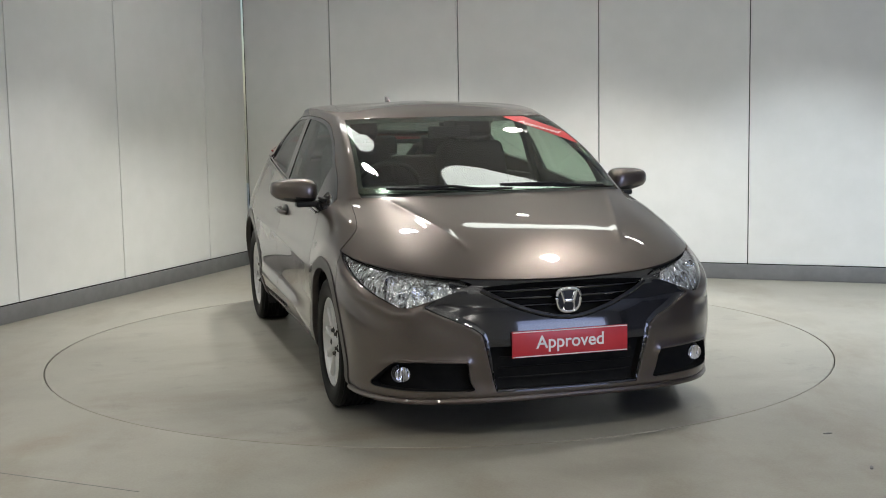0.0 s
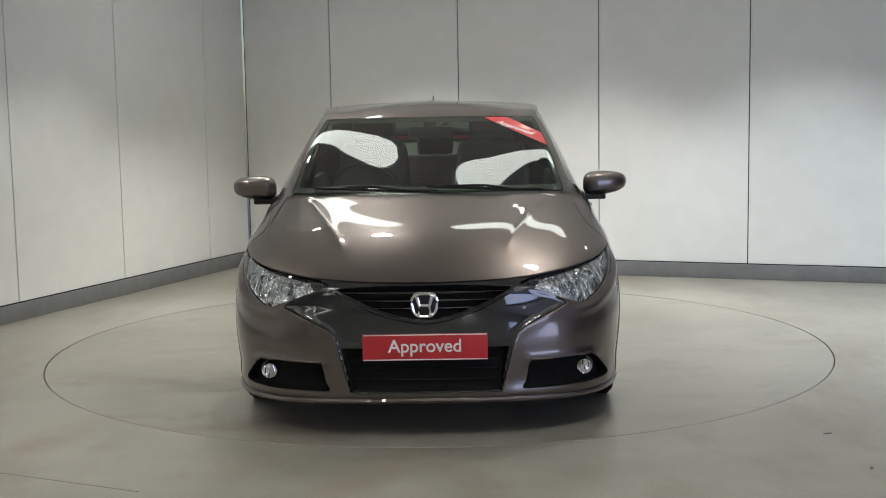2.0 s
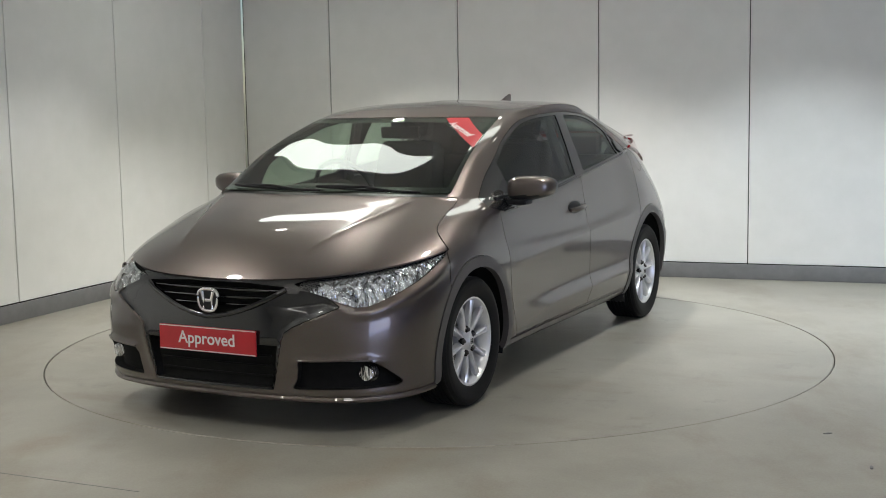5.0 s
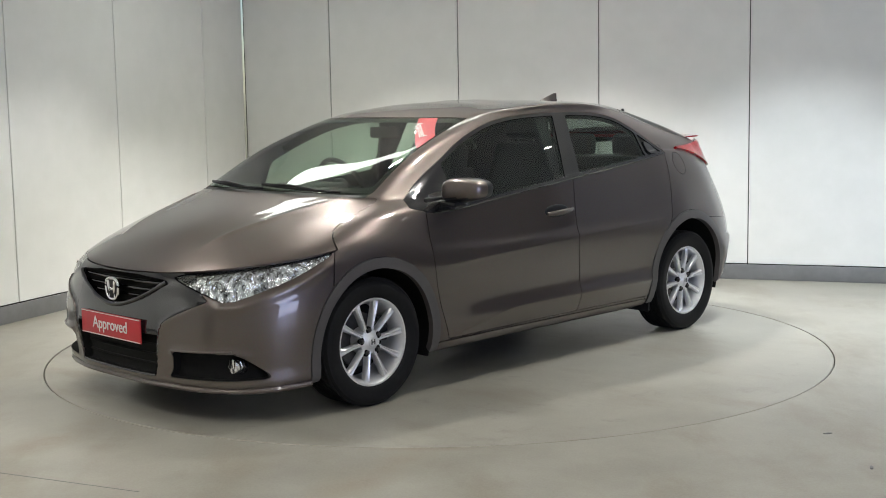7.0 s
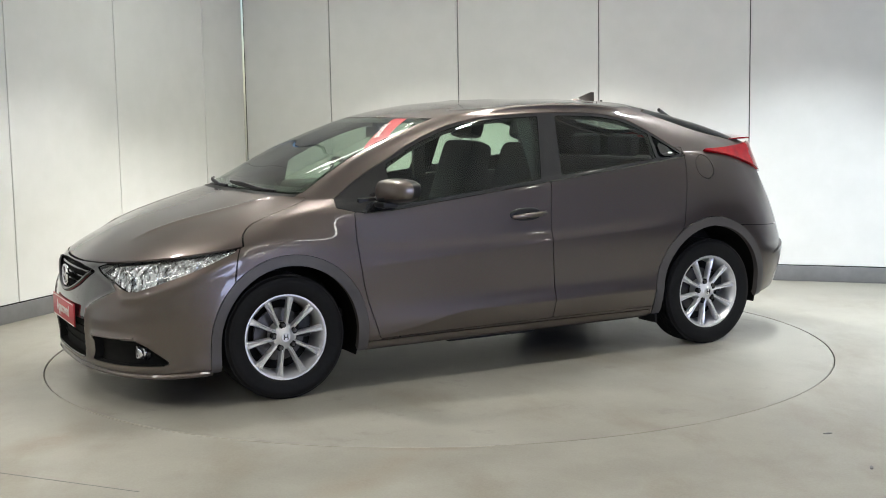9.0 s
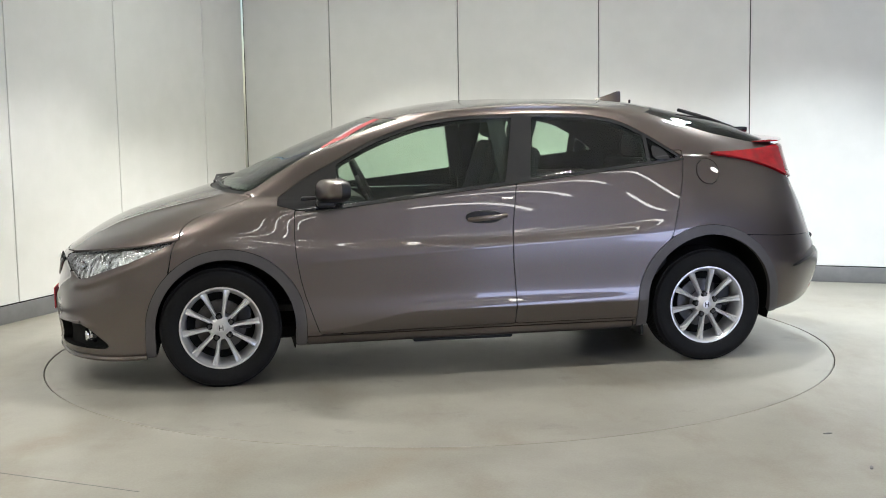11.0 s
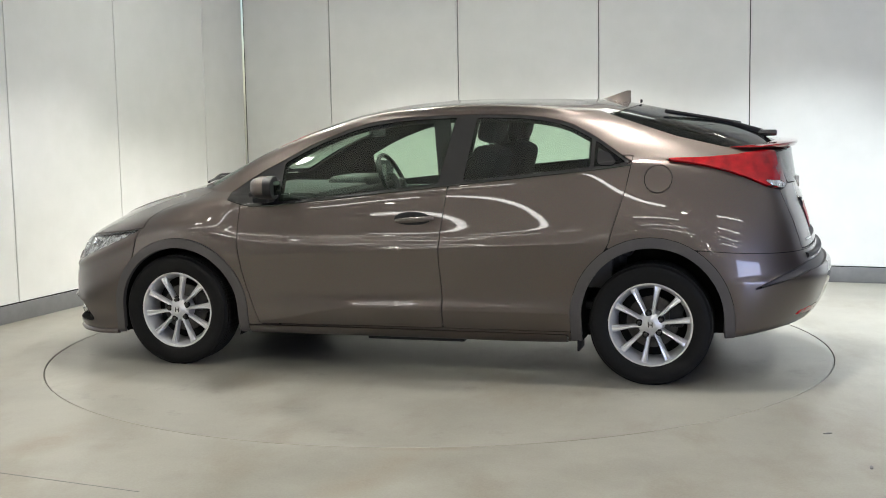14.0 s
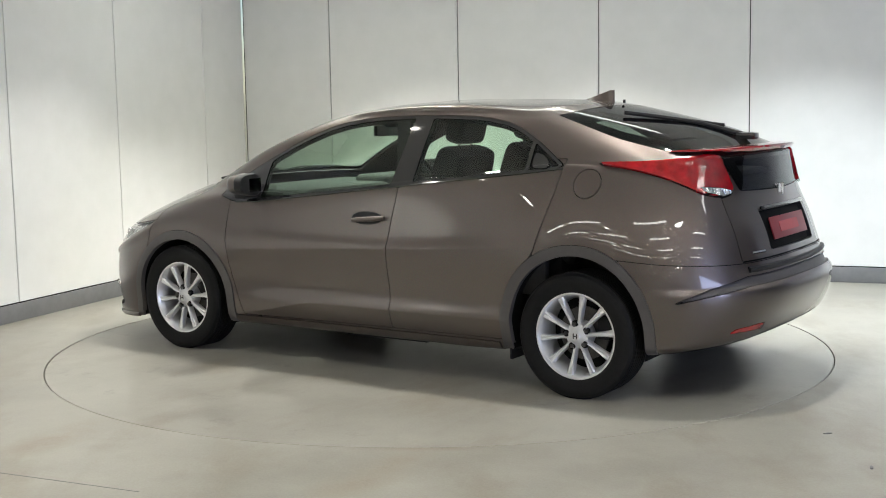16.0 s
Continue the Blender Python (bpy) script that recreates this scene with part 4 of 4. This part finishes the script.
def wipers():
    for y0, y1, xo in ((-.55, .05, 0), (.0, .56, 0)):
        pts = []
        for t in np.linspace(0, 1, 9):
            y = y0 + (y1 - y0) * t
            row = int(.6443 * (NV - 1))
            i = np.argmin(np.abs(Y[:, row] - abs(y)) + (U[:, row] > 3) * 9)
            p, n = surface(U[i, row], 7.03 + .11 * (1 - t), .014)
            pts.append((p.x, y, p.z))
        w = part("wiper", tube(pts, .007, 8), BLACK, CAR, "black windscreen wiper")
        part("wiper_arm", tube([pts[0], (pts[4][0] + .01, pts[4][1], pts[4][2] + .015), pts[6]], .007, 6), BLACK, w)
    # rear spoiler light bar
    bm = bmesh.new()
    rows = []
    for s in np.linspace(-1, 1, 41):
        y = .60 * s
        th = 1 - .75 * abs(s) ** 3
        back = -1.985 + .17 * abs(s) ** 2.6
        top = 1.187 - .012 * abs(s) ** 2
        rows.append([bm.verts.new((x, y, z)) for x, z in ((back + .16, top - .004), (back + .05, top + .004), (back, top), (back - .004, top - .010 * th), (back + .006, top - .024 * th), (back + .06, top - .030 * th), (back + .15, top - .028 * th))])
    for a, b in zip(rows, rows[1:]):
        for k in range(7):
            bm.faces.new((a[k], a[(k + 1) % 7], b[(k + 1) % 7], b[k]))
    bm.faces.new(rows[0][::-1])
    bm.faces.new(rows[-1])
    bmesh.ops.recalc_face_normals(bm, faces=bm.faces)
    part("spoiler", bm, LENSRED, CAR, "red full-width spoiler light bar")
    # rear wiper
    arm = part("rear_wiper", tube([(-1.80, .02, 1.232), (-1.62, .10, 1.290), (-1.40, .28, 1.338)], [.014, .011, .008], 8), BLACK, CAR, "black rear wiper on the rear window")
    part("wiper_motor", box(.10, .07, .035, (-1.83, .02, 1.225), .012), GLOSSBLACK, arm)
    part("wiper_blade", tube([(-1.68, -.05, 1.276), (-1.52, .18, 1.312), (-1.32, .36, 1.350)], .011, 6), BLACK, arm)
    # rear plate, badge, handle line
    hi, lo = skin_at(y=0, z=.845, where=X < -1.6)[0], skin_at(y=0, z=.735, where=X < -1.6)[0]
    PLATE = pose(min((hi.x + lo.x) / 2 + .014, 0), 0, .79, 0, -math.degrees(math.atan2(hi.x - lo.x, .11)) * -1)
    rp = part("rear_plate", box(.006, .50, .108, (0, 0, 0), .002, 2, PLATE), DARKRED, CAR, "dark red rear show plate with faint print")
    part("print_bar", box(.002, .27, .05, (-.0035, 0, 0), 0, 2, PLATE), RED, rp)
    part("tailgate_grip", box(.02, .60, .018, (-2.002, 0, .892), .006), GLOSSBLACK, CAR)
    part("rear_badge", box(.006, .075, .06, (-1.988, 0, .965), .012), CHROME, CAR, "plain chrome rear badge")
    def along_tail(y0, y1, z, out, n=17):
        pts = []
        for y in np.linspace(y0, y1, n):
            p, _ = skin_at(y=abs(y), z=z, where=X < -1.6, out=out)
            pts.append((p.x, y, z))
        return pts
    part("model_badge", tube(along_tail(.39, .50, .70, .003, 7), .007, 6), CHROME, CAR, "small chrome lettering strip")
    part("tailgate_handle_slot", tube(along_tail(-.56, .56, .628, -.002, 25), .016, 8), BLACK, CAR)


wipers()


def cabin():
    """Seats, dashboard and linings seen through the windows."""
    def seat(y):
        s = part("front_seat", box(.50, .50, .16, (-.03, y, .60), .06, 3), CLOTH, CAR, "dark cloth front seat")
        back = box(.15, .50, .62, (0, 0, .31), .06, 3)
        for v in back.verts:
            v.co.y *= 1 - .22 * max(0, v.co.z - .25) / .4
        back.transform(pose(-.22, y, .58, 0, -17))
        part("backrest", back, CLOTH, s)
        part("headrest", box(.11, .27, .19, (0, 0, .74), .045, 3, pose(-.205, y, .575, 0, -15)), CLOTH, s)
        for d in (-.06, .06):
            part("headrest_post", tube([(-.375, y + d, 1.15), (-.39, y + d, 1.24)], .007, 8), CHROME, s)
    seat(.36)
    seat(-.36)
    bench = part("rear_seat", box(.48, 1.28, .18, (-.90, 0, .62), .06, 3), CLOTH, CAR, "dark cloth rear bench")
    part("rear_backrest", box(.14, 1.28, .46, (0, 0, .23), .05, 3, pose(-1.10, 0, .62, 0, -22)), CLOTH, bench)
    for y in (-.42, 0, .42):
        part("rear_headrest", box(.09, .25, .14, (-1.32, y, 1.13), .04, 3), CLOTH, bench)
    dash = part("dashboard", box(.46, 1.30, .30, (.74, 0, .79), .07, 3), DASH, CAR, "black moulded dashboard")
    part("dash_top", box(.46, 1.14, .06, (.96, 0, .905), .03, 2), DASH, dash)
    part("instrument_hood", box(.26, .40, .11, (.66, -.36, .925), .05, 4), DASH, dash)
    ring = lathe([(.185 + .014 * math.cos(a), .014 * math.sin(a)) for a in np.linspace(0, 6.283185, 11)[:-1]], 40, pose(.42, -.36, .93, 0, 0, 90) @ Matrix.Rotation(radians(24), 4, "X"), True)
    wheel = part("steering_wheel", ring, DASH, CAR, "black steering wheel on the right-hand side")
    part("wheel_boss", ellipsoid(.03, .07, .065), DASH, wheel).matrix_local = pose(.425, -.36, .93, 0, 24)
    part("wheel_spoke", tube([(.42, -.53, .93), (.42, -.19, .93)], .018, 8), DASH, wheel)
    im = part("rear_view_mirror", box(.03, .24, .065, (.40, 0, 1.255), .012, 2), BLACK, CAR, "black interior mirror")
    part("mirror_stem", tube([(.41, 0, 1.28), (.36, 0, 1.31)], .01, 8), BLACK, im)
    part("sensor_box", box(.10, .07, .05, (.36, 0, 1.30), .012), BLACK, im)
    part("cabin_floor", box(2.5, 1.30, .04, (-.25, 0, .36), .01), DASH, CAR)
    for s in (-1, 1):
        for x0, x1, z0, z1 in ((.84, -.20, .90, .965), (-.24, -1.10, .97, 1.05)):
            c = part("door_card", box(abs(x1 - x0), .05, .50, ((x0 + x1) / 2, s * .755, (z0 + z1) / 2 - .29), .02, 2), DASH, CAR)
        part("belt_post", box(.09, .03, .44, (0, 0, .2), .012, 2, pose(-.235, s * .735, .96, -s * 0 + s * 17, 9)), DASH, CAR)
    part("parcel_shelf", box(.50, 1.10, .03, (-1.50, 0, 1.03), .01), DASH, CAR)
    # roof lining just below the roof skin
    skin_part("roof_lining", cut((V - 9.02) * .2), LINING, CAR, offset=-.03, lip=0)


cabin()


# ---- ceiling and lights ----
def ceiling():
    c = part("ceiling", box(26, 20, 0.08, (2, -3, CEILING + 0.04)), CEIL, None, smooth=False)
    tagged(c, "plain pale ceiling", "ceiling", kind="structure")


ceiling()
PANEL_GLOW = glowing("softbox_diffuser", (0.94, 1.0, 0.93), 5.5)
SPOT_GLOW = glowing("downlight_lens", (1.0, 0.96, 0.86), 30.0)


BATTEN_GLOW = glowing("batten_diffuser", (1.0, 0.985, 0.94), 8.5)


def ceiling_panel(p, q, width, label, glow=PANEL_GLOW):
    """A flat luminaire with rounded ends, hung under the ceiling from p to q."""
    p, q = Vector(p), Vector(q)
    d = q - p
    n = d.length / 2
    outline = []
    for sgn, a0 in ((1, -90), (-1, 90)):
        for k in range(9):
            a = radians(a0 + 22.5 * k)
            outline.append((sgn * (n - width / 2) + width / 2 * math.cos(a), width / 2 * math.sin(a)))
    m = Matrix.Translation(((p.x + q.x) / 2, (p.y + q.y) / 2, 0)) @ Matrix.Rotation(math.atan2(d.y, d.x), 4, "Z") @ Matrix.Rotation(radians(-90), 4, "X")
    z = CEILING
    t = thing("ceiling_light", label, "ceiling light", "ceiling lights")
    up = Matrix.Translation((0, 0, z))
    part("housing", prism(outline, 0.0, 0.06, 0.0, up @ m), WALL, t, smooth=False)
    inner = [(x * (1 - .03 / n), y * .94) for x, y in outline]
    part("diffuser", prism(inner, 0.061, 0.068, 0.0, up @ m), glow, t, "glowing white diffuser", smooth=False)


ceiling_panel((-0.35, 0.65), (-1.75, 2.05), 0.30, "long white glowing luminaire with rounded ends")
ceiling_panel((0.15, 0.48), (1.75, 0.80), 0.34, "long white glowing luminaire with rounded ends")
for row in (-3.5, -4.5, -5.5, -6.5):
    for start in (-4.6, -3.0, -0.6, 1.8):
        ceiling_panel((start, row), (start + 1.35, row), 0.09, "slim white glowing ceiling batten", BATTEN_GLOW)


def downlight(x, y, watts, colour=(1.0, 0.975, 0.92)):
    t = thing("downlight", "small round recessed ceiling downlight, lit; those behind the camera added as fill", "downlight", "ceiling downlights", m=pose(x, y, CEILING))
    ring = lathe([(.062, 0), (.085, 0), (.085, -.012), (.066, -.014), (.062, -.004)], 28, Matrix.Rotation(radians(90), 4, "X"), True)
    part("bezel", ring, WALL, t)
    part("lens", lathe([(0, -.006), (.062, -.006), (.062, -.002), (0, -.002)], 24, Matrix.Rotation(radians(90), 4, "X")), SPOT_GLOW, t, "lit lens")
    lamp = bpy.data.lights.new("downlight_lamp", "SPOT")
    lamp.energy, lamp.spot_size, lamp.spot_blend, lamp.shadow_soft_size, lamp.color = watts, radians(100), 0.55, 0.10, colour
    new("downlight_lamp", lamp).matrix_world = pose(x, y, CEILING - 0.03)


COOL = (0.89, 0.955, 1.0)
WARM = (1.0, 0.98, 0.925)
# The four lamps with y at or below -6 are unseen fill, added for bounce.
for x, y, watts, colour in ((-0.55, 1.95, 325, WARM), (0.82, 1.45, 330, WARM), (2.35, 0.95, 285, COOL), (4.0, 0.40, 265, COOL), (-1.43, 0.86, 175, WARM), (-2.2, -1.05, 80, WARM), (-0.55, 0.05, 160, WARM), (1.1, -1.0, 145, WARM),
                            (1.0, -3.8, 180, WARM), (-2.0, -4.0, 215, WARM), (3.5, -1.5, 90, COOL), (-3.6, -2.6, 220, WARM), (-1.2, -6.6, 120, WARM), (2.8, -6.2, 110, COOL), (0.8, -8.0, 110, WARM), (-4.0, -6.0, 160, WARM), (5.2, -3.2, 120, COOL)):
    downlight(x, y, watts, colour)


# ---- movement ----
TURN = [(0, -74.31), (.5, -78.02), (1, -82.18), (1.5, -86.47), (2, -90.88), (2.5, -95.26), (3, -99.77), (3.5, -104.26), (4, -108.70), (6.5, -130.68), (7, -135.10), (7.5, -139.50), (8, -143.86), (8.5, -148.17), (9, -152.50), (11.5, -174.33), (12, -178.72), (12.5, -183.10), (13, -187.47), (13.5, -191.83), (14, -196.22), (14.5, -200.6), (15, -204.97), (15.5, -209.36), (16, -213.84)]


def motions():
    car_rows, table_rows = [], []
    for t, a in TURN:
        spin = Matrix.Rotation(radians(a), 4, "Z")
        car_rows.append((t, spin @ Matrix.Translation((-0.033, -0.027, 0))))
        table_rows.append((t, spin))
    walk(CAR, car_rows)
    walk(TABLE, table_rows)


motions()
